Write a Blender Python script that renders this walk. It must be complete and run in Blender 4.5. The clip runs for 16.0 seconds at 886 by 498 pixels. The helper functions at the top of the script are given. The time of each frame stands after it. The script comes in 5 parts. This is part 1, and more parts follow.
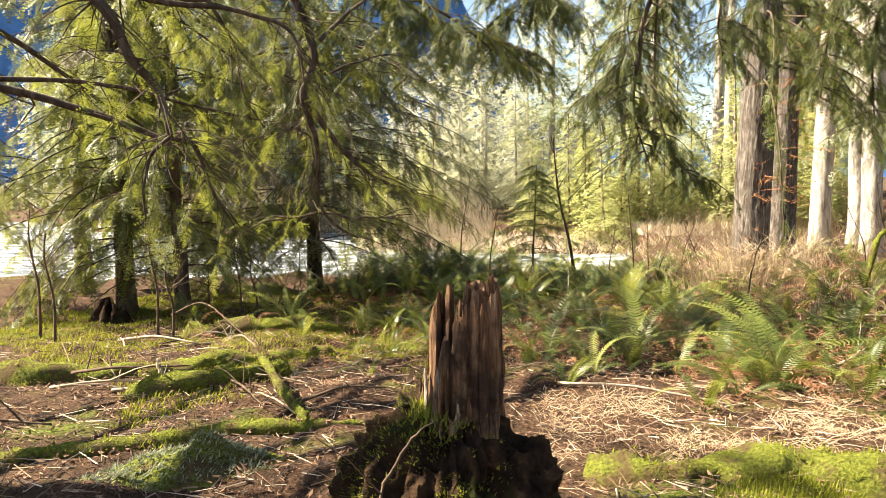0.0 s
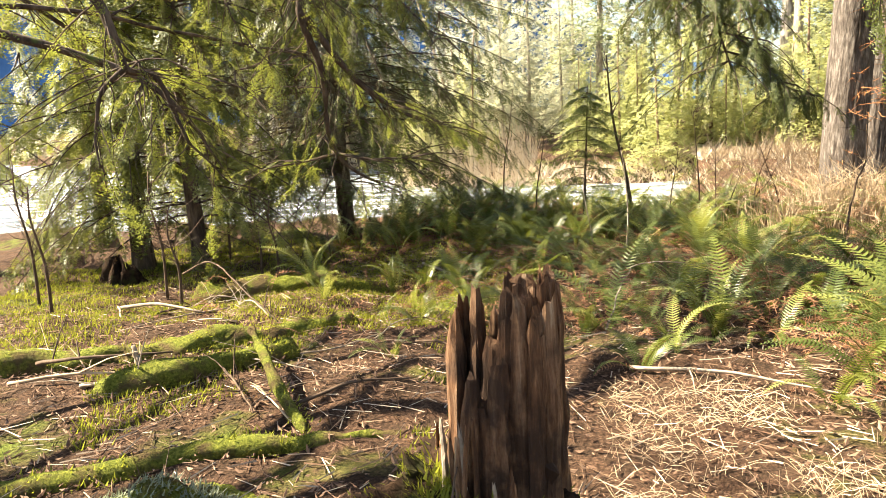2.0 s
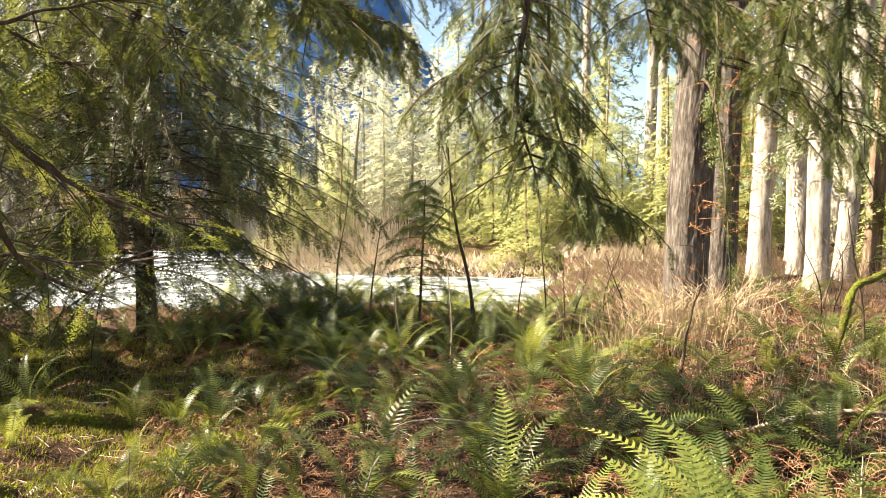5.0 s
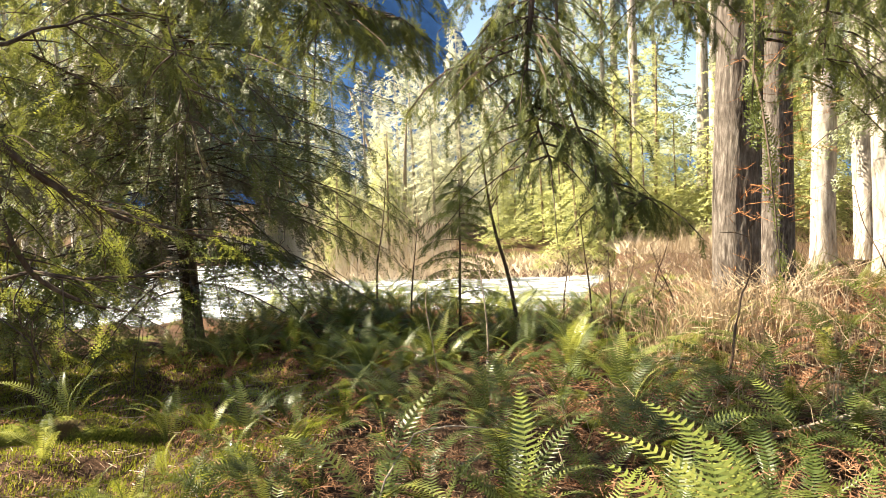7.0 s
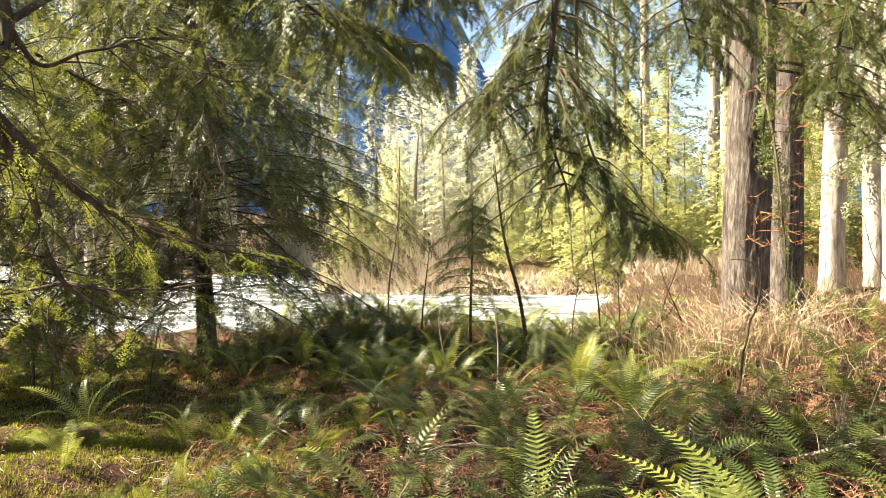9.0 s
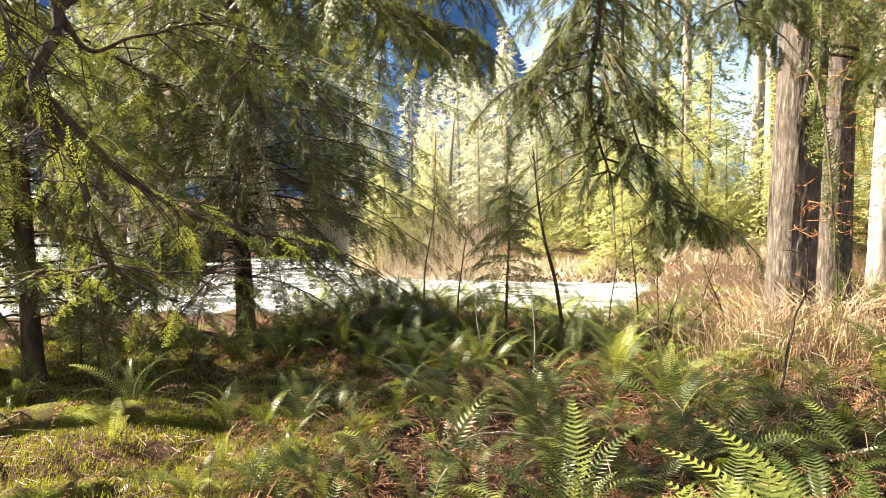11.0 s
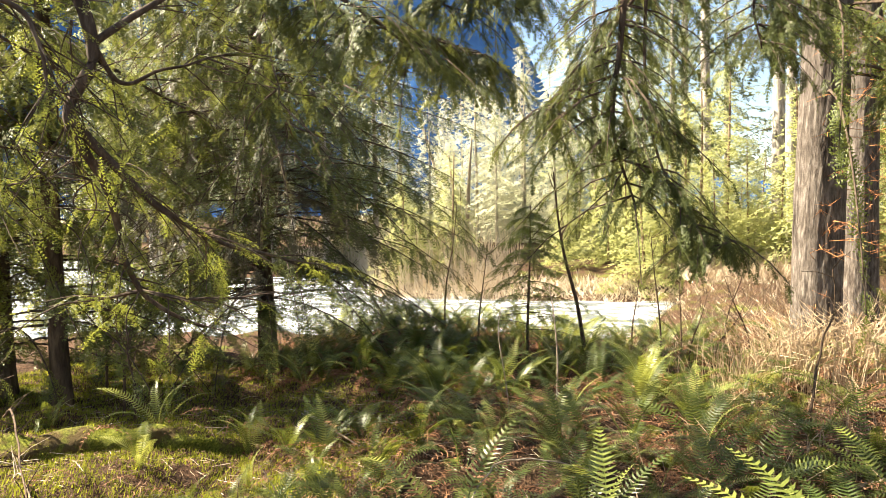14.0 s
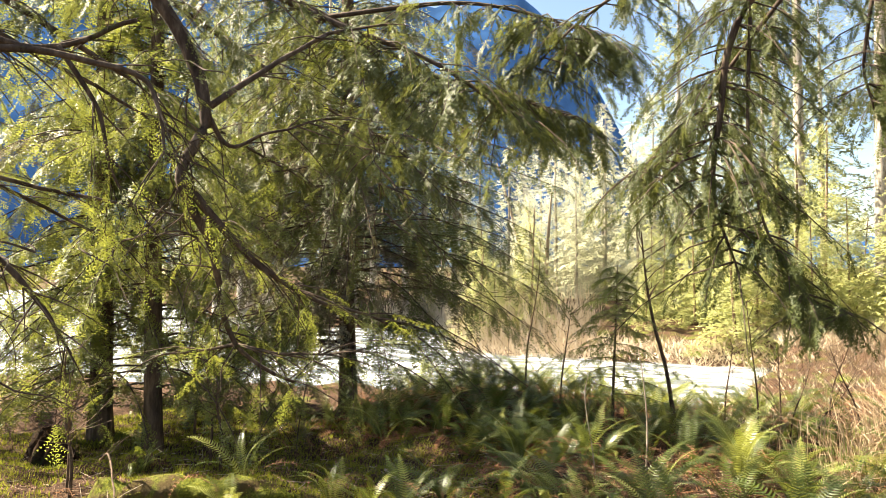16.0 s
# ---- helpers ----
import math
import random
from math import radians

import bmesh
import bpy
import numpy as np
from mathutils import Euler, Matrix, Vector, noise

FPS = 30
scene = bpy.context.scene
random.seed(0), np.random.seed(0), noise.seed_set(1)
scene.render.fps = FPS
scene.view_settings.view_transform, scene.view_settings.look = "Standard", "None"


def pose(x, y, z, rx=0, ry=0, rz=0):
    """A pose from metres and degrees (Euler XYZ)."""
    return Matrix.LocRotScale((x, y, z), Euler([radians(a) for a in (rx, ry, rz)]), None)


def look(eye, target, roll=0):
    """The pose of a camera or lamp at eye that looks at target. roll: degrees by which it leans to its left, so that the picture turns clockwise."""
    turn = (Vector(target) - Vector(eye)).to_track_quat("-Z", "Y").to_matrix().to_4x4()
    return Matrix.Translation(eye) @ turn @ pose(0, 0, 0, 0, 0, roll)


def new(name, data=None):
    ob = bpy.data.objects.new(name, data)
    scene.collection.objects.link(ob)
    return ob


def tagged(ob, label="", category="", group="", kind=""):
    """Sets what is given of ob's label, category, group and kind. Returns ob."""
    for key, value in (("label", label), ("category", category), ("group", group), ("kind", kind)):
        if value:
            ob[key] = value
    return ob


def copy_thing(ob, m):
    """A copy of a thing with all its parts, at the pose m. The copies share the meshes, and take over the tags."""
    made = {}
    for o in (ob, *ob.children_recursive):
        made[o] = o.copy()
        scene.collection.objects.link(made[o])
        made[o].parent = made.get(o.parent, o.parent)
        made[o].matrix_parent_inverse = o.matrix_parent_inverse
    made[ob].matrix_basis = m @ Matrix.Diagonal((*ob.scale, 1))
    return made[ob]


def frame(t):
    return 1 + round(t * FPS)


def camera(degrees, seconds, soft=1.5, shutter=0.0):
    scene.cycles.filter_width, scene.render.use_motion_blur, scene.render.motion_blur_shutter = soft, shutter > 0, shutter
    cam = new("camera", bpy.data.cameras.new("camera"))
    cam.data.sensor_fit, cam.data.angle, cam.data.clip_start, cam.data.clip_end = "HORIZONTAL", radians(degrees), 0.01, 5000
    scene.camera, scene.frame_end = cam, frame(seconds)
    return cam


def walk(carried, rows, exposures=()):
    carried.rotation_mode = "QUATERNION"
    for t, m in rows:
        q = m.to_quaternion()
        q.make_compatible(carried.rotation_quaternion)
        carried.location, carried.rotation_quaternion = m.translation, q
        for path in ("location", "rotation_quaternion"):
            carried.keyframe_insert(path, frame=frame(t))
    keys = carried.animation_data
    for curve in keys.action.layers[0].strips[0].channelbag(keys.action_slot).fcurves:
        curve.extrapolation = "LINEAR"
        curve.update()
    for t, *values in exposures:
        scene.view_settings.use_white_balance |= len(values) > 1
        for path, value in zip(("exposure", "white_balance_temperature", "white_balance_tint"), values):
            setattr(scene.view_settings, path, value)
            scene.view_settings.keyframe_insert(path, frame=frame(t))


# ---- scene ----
cam = camera(67.0, 16.0, soft=0.8)
PATH = [
    (0, (0.902, 0.755, 1.306), (0.647, 2.728, 1.103), -0.6),
    (0.5, (0.981, 0.986, 1.283), (0.874, 2.965, 1.016), 4.0),
    (1, (0.978, 1.011, 1.291), (0.768, 2.971, 0.954), 1.7),
    (1.5, (0.906, 1.35, 1.212), (0.565, 3.266, 0.754), 0.5),
    (2, (0.829, 1.799, 1.31), (0.439, 3.719, 0.908), -3.1),
    (2.5, (0.983, 2.06, 1.35), (0.796, 4.02, 0.999), -0.5),
    (3, (1.289, 2.316, 1.377), (1.262, 4.299, 1.119), 1.4),
    (3.5, (1.499, 2.623, 1.302), (1.791, 4.582, 1.022), 2.8),
    (4, (1.639, 2.915, 1.323), (1.946, 4.871, 1.046), 3.7),
    (4.5, (1.671, 3.065, 1.409), (1.923, 5.042, 1.234), 2.5),
    (5, (1.61, 3.194, 1.418), (1.531, 5.184, 1.242), 0.6),
    (5.2, (1.608, 3.245, 1.404), (1.427, 5.229, 1.229), -0.5),
    (7.3, (1.879, 3.393, 1.369), (1.629, 5.371, 1.208), -2.6),
    (7.5, (1.875, 3.383, 1.369), (1.65, 5.363, 1.208), -2.8),
    (8, (1.858, 3.342, 1.393), (1.646, 5.324, 1.23), -2.4),
    (8.5, (1.835, 3.308, 1.417), (1.61, 5.289, 1.257), -1.7),
    (9, (1.814, 3.253, 1.433), (1.543, 5.231, 1.312), -1.1),
    (9.5, (1.776, 3.248, 1.43), (1.444, 5.216, 1.306), -0.9),
    (9.7, (1.757, 3.254, 1.424), (1.397, 5.217, 1.295), -0.9),
    (11.8, (1.799, 3.28, 1.453), (1.436, 5.238, 1.273), -0.4),
    (12, (1.809, 3.324, 1.448), (1.511, 5.293, 1.267), 0.2),
    (12.5, (1.837, 3.318, 1.471), (1.606, 5.299, 1.326), -0.6),
    (13, (1.808, 3.284, 1.48), (1.565, 5.265, 1.343), -0.2),
    (13.5, (1.81, 3.283, 1.486), (1.542, 5.262, 1.372), -0.9),
    (14, (1.739, 3.241, 1.492), (1.317, 5.192, 1.382), -1.0),
    (14.5, (1.733, 3.236, 1.477), (1.241, 5.171, 1.354), -1.4),
    (15, (1.724, 3.243, 1.482), (1.219, 5.174, 1.36), -1.6),
    (15.5, (1.693, 3.247, 1.522), (1.162, 5.175, 1.494), -0.6),
    (16, (1.647, 3.252, 1.545), (1.006, 5.146, 1.595), 0.2),
]
walk(cam, [(t, look(eye, target, roll)) for t, eye, target, roll in PATH],
     [(0, 2.65, 7000, 10), (1.5, 2.75, 7000, 10), (2, 2.88, 7000, 10), (3, 2.7, 7000, 10), (4.5, 2.64, 7000, 10), (8.5, 2.7, 7000, 10), (16, 2.8, 7000, 10)])

# ---- world, sun ----
SUN_AZ = radians(-89)   # from +y towards +x: in the left-hand sky
SUN_EL = radians(46)
world = bpy.data.worlds.new("world")
scene.world = world
world.use_nodes = True
wn, wl = world.node_tree.nodes, world.node_tree.links
wn.clear()
w_out = wn.new("ShaderNodeOutputWorld")
w_bg = wn.new("ShaderNodeBackground")
w_sky = wn.new("ShaderNodeTexSky")
w_sky.sky_type, w_sky.sun_disc = "NISHITA", False
w_sky.sun_elevation, w_sky.sun_rotation = SUN_EL, SUN_AZ
w_sky.air_density, w_sky.dust_density = 1.0, 0.6
w_co = wn.new("ShaderNodeTexCoord")
w_no = wn.new("ShaderNodeTexNoise")
w_no.inputs["Scale"].default_value, w_no.inputs["Detail"].default_value = 3.2, 7
w_ramp = wn.new("ShaderNodeValToRGB")
w_ramp.color_ramp.elements[0].position, w_ramp.color_ramp.elements[1].position = 0.57, 0.72
w_mix = wn.new("ShaderNodeMix")
w_mix.data_type = "RGBA"
w_mix.inputs["B"].default_value = (11.0, 11.2, 11.6, 1)
wl.new(w_co.outputs["Generated"], w_no.inputs["Vector"])
wl.new(w_no.outputs["Fac"], w_ramp.inputs["Fac"])
wl.new(w_ramp.outputs["Color"], w_mix.inputs["Factor"])
wl.new(w_sky.outputs["Color"], w_mix.inputs["A"])
wl.new(w_mix.outputs["Result"], w_bg.inputs["Color"])
w_bg.inputs["Strength"].default_value = 0.042
wl.new(w_bg.outputs["Background"], w_out.inputs["Surface"])

sun_data = bpy.data.lights.new("sun", "SUN")
sun_data.energy, sun_data.angle, sun_data.color = 5.0, radians(0.5), (1.0, 0.91, 0.74)
sun_way = Vector((math.sin(SUN_AZ) * math.cos(SUN_EL), math.cos(SUN_AZ) * math.cos(SUN_EL), math.sin(SUN_EL)))
sun = new("sun", sun_data)
sun.matrix_world = look(sun_way * 60, (0, 0, 0))


# ---- materials ----
def material(name, build):
    m = bpy.data.materials.new(name)
    m.use_nodes = True
    nodes, links = m.node_tree.nodes, m.node_tree.links
    nodes.clear()
    out = nodes.new("ShaderNodeOutputMaterial")
    links.new(build(nodes, links), out.inputs["Surface"])
    return m


def noise_node(nodes, links, scale, detail=5, stretch=(1, 1, 1), rough=0.6):
    co = nodes.new("ShaderNodeTexCoord")
    mp = nodes.new("ShaderNodeMapping")
    mp.inputs["Scale"].default_value = stretch
    no = nodes.new("ShaderNodeTexNoise")
    no.inputs["Scale"].default_value, no.inputs["Detail"].default_value = scale, detail
    no.inputs["Roughness"].default_value = rough
    links.new(co.outputs["Object"], mp.inputs["Vector"])
    links.new(mp.outputs["Vector"], no.inputs["Vector"])
    return no.outputs["Fac"]


def ramp_node(nodes, links, fac, stops):
    r = nodes.new("ShaderNodeValToRGB")
    el = r.color_ramp.elements
    while len(el) < len(stops):
        el.new(0.5)
    for e, (p, c) in zip(el, stops):
        e.position, e.color = p, (*c, 1)
    links.new(fac, r.inputs["Fac"])
    return r.outputs["Color"]


def mix_color(nodes, links, fac, a, b):
    m = nodes.new("ShaderNodeMix")
    m.data_type = "RGBA"
    for socket, value in (("Factor", fac), ("A", a), ("B", b)):
        if isinstance(value, (float, int)):
            m.inputs[socket].default_value = value
        elif isinstance(value, tuple):
            m.inputs[socket].default_value = (*value, 1)
        else:
            links.new(value, m.inputs[socket])
    return m.outputs["Result"]


def surface(nodes, links, color, rough=0.9, bump=None, strength=0.5, distance=0.02, spec=0.3):
    b = nodes.new("ShaderNodeBsdfPrincipled")
    links.new(color, b.inputs["Base Color"])
    b.inputs["Roughness"].default_value, b.inputs["Specular IOR Level"].default_value = rough, spec
    if bump is not None:
        n = nodes.new("ShaderNodeBump")
        n.inputs["Strength"].default_value, n.inputs["Distance"].default_value = strength, distance
        links.new(bump, n.inputs["Height"])
        links.new(n.outputs["Normal"], b.inputs["Normal"])
    return b.outputs["BSDF"]


def leaf_material(name, dark, light, glow, share=0.45, rough=0.45, spec=0.4, island=True):
    """A thin leaf: glossy on top, and light that comes through it."""
    def build(nodes, links):
        if island:
            fac = nodes.new("ShaderNodeNewGeometry").outputs["Random Per Island"]
        else:
            fac = nodes.new("ShaderNodeObjectInfo").outputs["Random"]
        big = noise_node(nodes, links, 1.3, 3)
        both = nodes.new("ShaderNodeMath")
        both.operation = "MULTIPLY_ADD"
        links.new(fac, both.inputs[0])
        both.inputs[1].default_value = 0.6
        half = nodes.new("ShaderNodeMath")
        half.operation = "MULTIPLY"
        links.new(big, half.inputs[0])
        half.inputs[1].default_value = 0.4
        links.new(half.outputs[0], both.inputs[2])
        color = ramp_node(nodes, links, both.outputs[0], [(0.1, dark), (0.9, light)])
        b = surface(nodes, links, color, rough, spec=spec)
        tr = nodes.new("ShaderNodeBsdfTranslucent")
        links.new(mix_color(nodes, links, 0.6, color, glow), tr.inputs["Color"])
        mx = nodes.new("ShaderNodeMixShader")
        mx.inputs[0].default_value = share
        links.new(b, mx.inputs[1])
        links.new(tr.outputs["BSDF"], mx.inputs[2])
        return mx.outputs[0]
    return material(name, build)


def bark_material(name, dark, mid, light, scale=9, moss=None, moss_at=0.62, depth=0.03):
    def build(nodes, links):
        ridges = noise_node(nodes, links, scale, 8, (1, 1, 0.22), 0.65)
        blot = noise_node(nodes, links, 1.7, 4)
        color = ramp_node(nodes, links, ridges, [(0.32, dark), (0.5, mid), (0.68, light)])
        color = mix_color(nodes, links, ramp_node(nodes, links, blot, [(0.4, (0, 0, 0)), (0.8, (0.35, 0.35, 0.35))]), color, light)
        if moss:
            m = noise_node(nodes, links, 4.5, 6)
            color = mix_color(nodes, links, ramp_node(nodes, links, m, [(moss_at, (0, 0, 0)), (moss_at + 0.1, (0.9, 0.9, 0.9))]), color, moss)
        return surface(nodes, links, color, 0.95, ridges, 0.9, depth, 0.15)
    return material(name, build)


def ground_build(nodes, links):
    big = noise_node(nodes, links, 0.9, 5)
    mid = noise_node(nodes, links, 7, 7)
    fine = noise_node(nodes, links, 55, 6, (1, 1, 1), 0.7)
    litter = ramp_node(nodes, links, fine, [(0.3, (0.016, 0.01, 0.006)), (0.47, (0.062, 0.034, 0.021)), (0.6, (0.13, 0.076, 0.046)), (0.76, (0.29, 0.205, 0.135))])
    humus = ramp_node(nodes, links, fine, [(0.35, (0.018, 0.012, 0.008)), (0.65, (0.085, 0.05, 0.03))])
    green = ramp_node(nodes, links, fine, [(0.3, (0.035, 0.05, 0.008)), (0.7, (0.16, 0.19, 0.03))])
    color = mix_color(nodes, links, ramp_node(nodes, links, mid, [(0.42, (0, 0, 0)), (0.6, (1, 1, 1))]), litter, humus)
    color = mix_color(nodes, links, ramp_node(nodes, links, big, [(0.55, (0, 0, 0)), (0.66, (0.9, 0.9, 0.9))]), color, green)
    return surface(nodes, links, color, 0.95, fine, 1.0, 0.03, 0.1)


def water_build(nodes, links):
    wide = noise_node(nodes, links, 0.9, 6, (1, 2.4, 1))
    fine = noise_node(nodes, links, 6, 6, (1, 2.2, 1), 0.65)
    # Near-white mixed into the water colour in wide noise patches.
    white_mask = ramp_node(nodes, links, wide, [(0.44, (0.0, 0.0, 0.0)), (0.64, (1, 1, 1))])
    color = mix_color(nodes, links, white_mask, (0.1, 0.12, 0.13), (0.7, 0.72, 0.74))
    b = surface(nodes, links, color, 0.22, fine, 0.8, 0.12, 0.7)
    return b


def wood_rot_build(nodes, links):
    grain = noise_node(nodes, links, 22, 8, (1, 1, 0.09), 0.7)
    blot = noise_node(nodes, links, 5, 5)
    color = ramp_node(nodes, links, grain, [(0.34, (0.016, 0.009, 0.006)), (0.48, (0.12, 0.058, 0.028)), (0.59, (0.26, 0.15, 0.085)), (0.72, (0.52, 0.4, 0.27))])
    color = mix_color(nodes, links, ramp_node(nodes, links, blot, [(0.42, (0, 0, 0)), (0.58, (0.9, 0.9, 0.9))]), color, (0.03, 0.017, 0.011))
    return surface(nodes, links, color, 0.9, grain, 1.0, 0.03, 0.2)


def stump_base_build(nodes, links):
    lumps = noise_node(nodes, links, 14, 8)
    blot = noise_node(nodes, links, 4, 5)
    color = ramp_node(nodes, links, lumps, [(0.35, (0.01, 0.006, 0.004)), (0.6, (0.034, 0.019, 0.01)), (0.75, (0.09, 0.05, 0.026))])
    color = mix_color(nodes, links, ramp_node(nodes, links, blot, [(0.54, (0, 0, 0)), (0.66, (0.85, 0.85, 0.85))]), color, (0.035, 0.042, 0.01))
    return surface(nodes, links, color, 0.95, lumps, 1.0, 0.04, 0.1)


def moss_build(nodes, links):
    fine = noise_node(nodes, links, 60, 6, (1, 1, 1), 0.7)
    blot = noise_node(nodes, links, 5, 4)
    color = ramp_node(nodes, links, fine, [(0.3, (0.04, 0.05, 0.009)), (0.5, (0.14, 0.155, 0.024)), (0.72, (0.28, 0.28, 0.05))])
    color = mix_color(nodes, links, ramp_node(nodes, links, blot, [(0.47, (0, 0, 0)), (0.6, (0.85, 0.85, 0.85))]), color, (0.1, 0.062, 0.035))
    return surface(nodes, links, color, 0.95, fine, 1.0, 0.04, 0.1)


def stick_build(nodes, links):
    fac = nodes.new("ShaderNodeNewGeometry").outputs["Random Per Island"]
    color = ramp_node(nodes, links, fac, [(0.0, (0.035, 0.02, 0.012)), (0.35, (0.11, 0.062, 0.037)), (0.68, (0.23, 0.155, 0.1)), (0.93, (0.48, 0.4, 0.3))])
    return surface(nodes, links, color, 0.85, spec=0.2)


def twig_build(nodes, links):
    n = noise_node(nodes, links, 18, 5)
    color = ramp_node(nodes, links, n, [(0.3, (0.03, 0.02, 0.013)), (0.6, (0.1, 0.065, 0.042)), (0.8, (0.21, 0.16, 0.11))])
    return surface(nodes, links, color, 0.85, n, 0.6, 0.01, 0.2)


def plain_noise(dark, light, scale=8, rough=0.85):
    def build(nodes, links):
        n = noise_node(nodes, links, scale, 6)
        return surface(nodes, links, ramp_node(nodes, links, n, [(0.3, dark), (0.7, light)]), rough, n, 0.6, 0.02, 0.2)
    return build


# Distance haze is painted in: blue base colour and a faint blue glow.
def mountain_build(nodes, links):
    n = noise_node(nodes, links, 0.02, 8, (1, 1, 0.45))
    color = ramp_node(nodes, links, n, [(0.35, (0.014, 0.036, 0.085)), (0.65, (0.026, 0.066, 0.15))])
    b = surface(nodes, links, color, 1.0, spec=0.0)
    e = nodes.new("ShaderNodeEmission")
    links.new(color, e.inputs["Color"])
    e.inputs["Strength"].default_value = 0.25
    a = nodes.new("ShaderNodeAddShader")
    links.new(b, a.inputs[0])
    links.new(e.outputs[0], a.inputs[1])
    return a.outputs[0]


GROUND = material("forest_floor", ground_build)
WATER = material("river_water", water_build)
ROTWOOD = material("rotten_wood", wood_rot_build)
STUMPBASE = material("stump_base", stump_base_build)
MOSS = material("moss", moss_build)
STICKS = material("dead_sticks", stick_build)
TWIG = material("twig_bark", twig_build)
STRAW = material("straw_stems", plain_noise((0.26, 0.18, 0.11), (0.5, 0.39, 0.26), 3))
REED = material("pale_dry_reed", plain_noise((0.42, 0.33, 0.22), (0.66, 0.56, 0.42), 3))
PALESTICK = material("bleached_wood", plain_noise((0.16, 0.12, 0.085), (0.36, 0.295, 0.225), 20))
ORANGETWIG = material("orange_dead_twig", plain_noise((0.22, 0.09, 0.035), (0.4, 0.19, 0.085), 10))
MOUNTAIN_HAZE = material("far_mountain", mountain_build)
BARK_A = bark_material("furrowed_bark", (0.026, 0.018, 0.014), (0.085, 0.069, 0.058), (0.195, 0.17, 0.148), 30)
BARK_PALE = bark_material("pale_bark", (0.085, 0.068, 0.054), (0.28, 0.245, 0.205), (0.5, 0.45, 0.39), 11, depth=0.02)
BARK_MID = bark_material("brown_bark", (0.05, 0.03, 0.02), (0.16, 0.105, 0.07), (0.3, 0.23, 0.17), 9, (0.09, 0.11, 0.03), 0.58)
BARK_DARK = bark_material("dark_bark", (0.018, 0.013, 0.01), (0.07, 0.048, 0.034), (0.16, 0.115, 0.08), 12, (0.07, 0.09, 0.02), 0.6)
LIMB = bark_material("limb_bark", (0.018, 0.013, 0.01), (0.055, 0.038, 0.028), (0.13, 0.098, 0.072), 16, (0.08, 0.1, 0.02), 0.6, 0.01)
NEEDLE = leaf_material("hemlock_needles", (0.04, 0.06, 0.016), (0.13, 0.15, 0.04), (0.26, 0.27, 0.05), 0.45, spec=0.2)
# Shaded copy of the needles: boughs seen from their unlit side are coloured darker.
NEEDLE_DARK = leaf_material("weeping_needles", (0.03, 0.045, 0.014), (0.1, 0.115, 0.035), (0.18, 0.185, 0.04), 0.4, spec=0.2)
# Sunlit copy of the needles, with the lighter yellow put into the colour.
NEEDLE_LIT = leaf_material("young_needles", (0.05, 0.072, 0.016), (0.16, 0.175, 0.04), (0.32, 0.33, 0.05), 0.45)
NEEDLE_GREY = leaf_material("dry_needles", (0.05, 0.045, 0.025), (0.15, 0.125, 0.07), (0.2, 0.17, 0.06), 0.35)
# Strong sun and haze are painted in: much paler than real needles.
NEEDLE_FAR_HAZE = leaf_material("far_needles", (0.2, 0.21, 0.14), (0.46, 0.45, 0.33), (0.6, 0.6, 0.42), 0.58)
# Darker copy of the far needle colour.
NEEDLE_FAR_DARK = leaf_material("wood_needles", (0.09, 0.11, 0.055), (0.26, 0.28, 0.15), (0.34, 0.36, 0.17), 0.45)
# Young trees, paled for sun and haze in the same way.
NEEDLE_YOUNG_HAZE = leaf_material("far_young_needles", (0.17, 0.19, 0.07), (0.4, 0.4, 0.18), (0.52, 0.53, 0.2), 0.55)
FERN = leaf_material("sword_fern", (0.028, 0.05, 0.011), (0.115, 0.138, 0.03), (0.25, 0.27, 0.03), 0.38, 0.42, 0.4, island=False)
# Sunlit copy of the fern green: bright sun on fronds put into the colour.
FERN_SUNLIT = leaf_material("pale_sword_fern", (0.12, 0.15, 0.03), (0.26, 0.27, 0.07), (0.42, 0.42, 0.08), 0.35, 0.34, 0.5, island=False)
FERN_DEAD = leaf_material("dead_fern", (0.12, 0.054, 0.029), (0.34, 0.175, 0.095), (0.34, 0.16, 0.07), 0.3, 0.8, 0.2, island=False)
DEADFROND = leaf_material("withered_fronds", (0.11, 0.05, 0.028), (0.38, 0.205, 0.115), (0.3, 0.15, 0.07), 0.3, 0.8, 0.2)
DEADLEAF = leaf_material("leaf_litter", (0.06, 0.03, 0.018), (0.3, 0.19, 0.125), (0.25, 0.13, 0.06), 0.2, 0.8, 0.2)
MOSSFUZZ = leaf_material("moss_tufts", (0.055, 0.07, 0.01), (0.29, 0.3, 0.042), (0.38, 0.39, 0.04), 0.4, 0.8, 0.15)
LICHEN = leaf_material("grey_lichen", (0.11, 0.13, 0.07), (0.36, 0.38, 0.27), (0.25, 0.28, 0.15), 0.25, 0.9, 0.1)


# ---- mesh helpers ----
def unit(v):
    v = np.asarray(v, float)
    return v / max(np.linalg.norm(v), 1e-9)


def mesh_of(name, verts, tris, mat, smooth=False):
    """A mesh from arrays of corners and triangles."""
    verts, tris = np.asarray(verts, np.float32).reshape(-1, 3), np.asarray(tris, np.int32).reshape(-1, 3)
    me = bpy.data.meshes.new(name)
    me.vertices.add(len(verts))
    me.vertices.foreach_set("co", verts.ravel())
    me.loops.add(tris.size)
    me.loops.foreach_set("vertex_index", tris.ravel())
    me.polygons.add(len(tris))
    me.polygons.foreach_set("loop_start", np.arange(0, tris.size, 3, dtype=np.int32))
    me.polygons.foreach_set("use_smooth", np.full(len(tris), smooth))
    me.update(calc_edges=True)
    me.materials.append(mat)
    return me


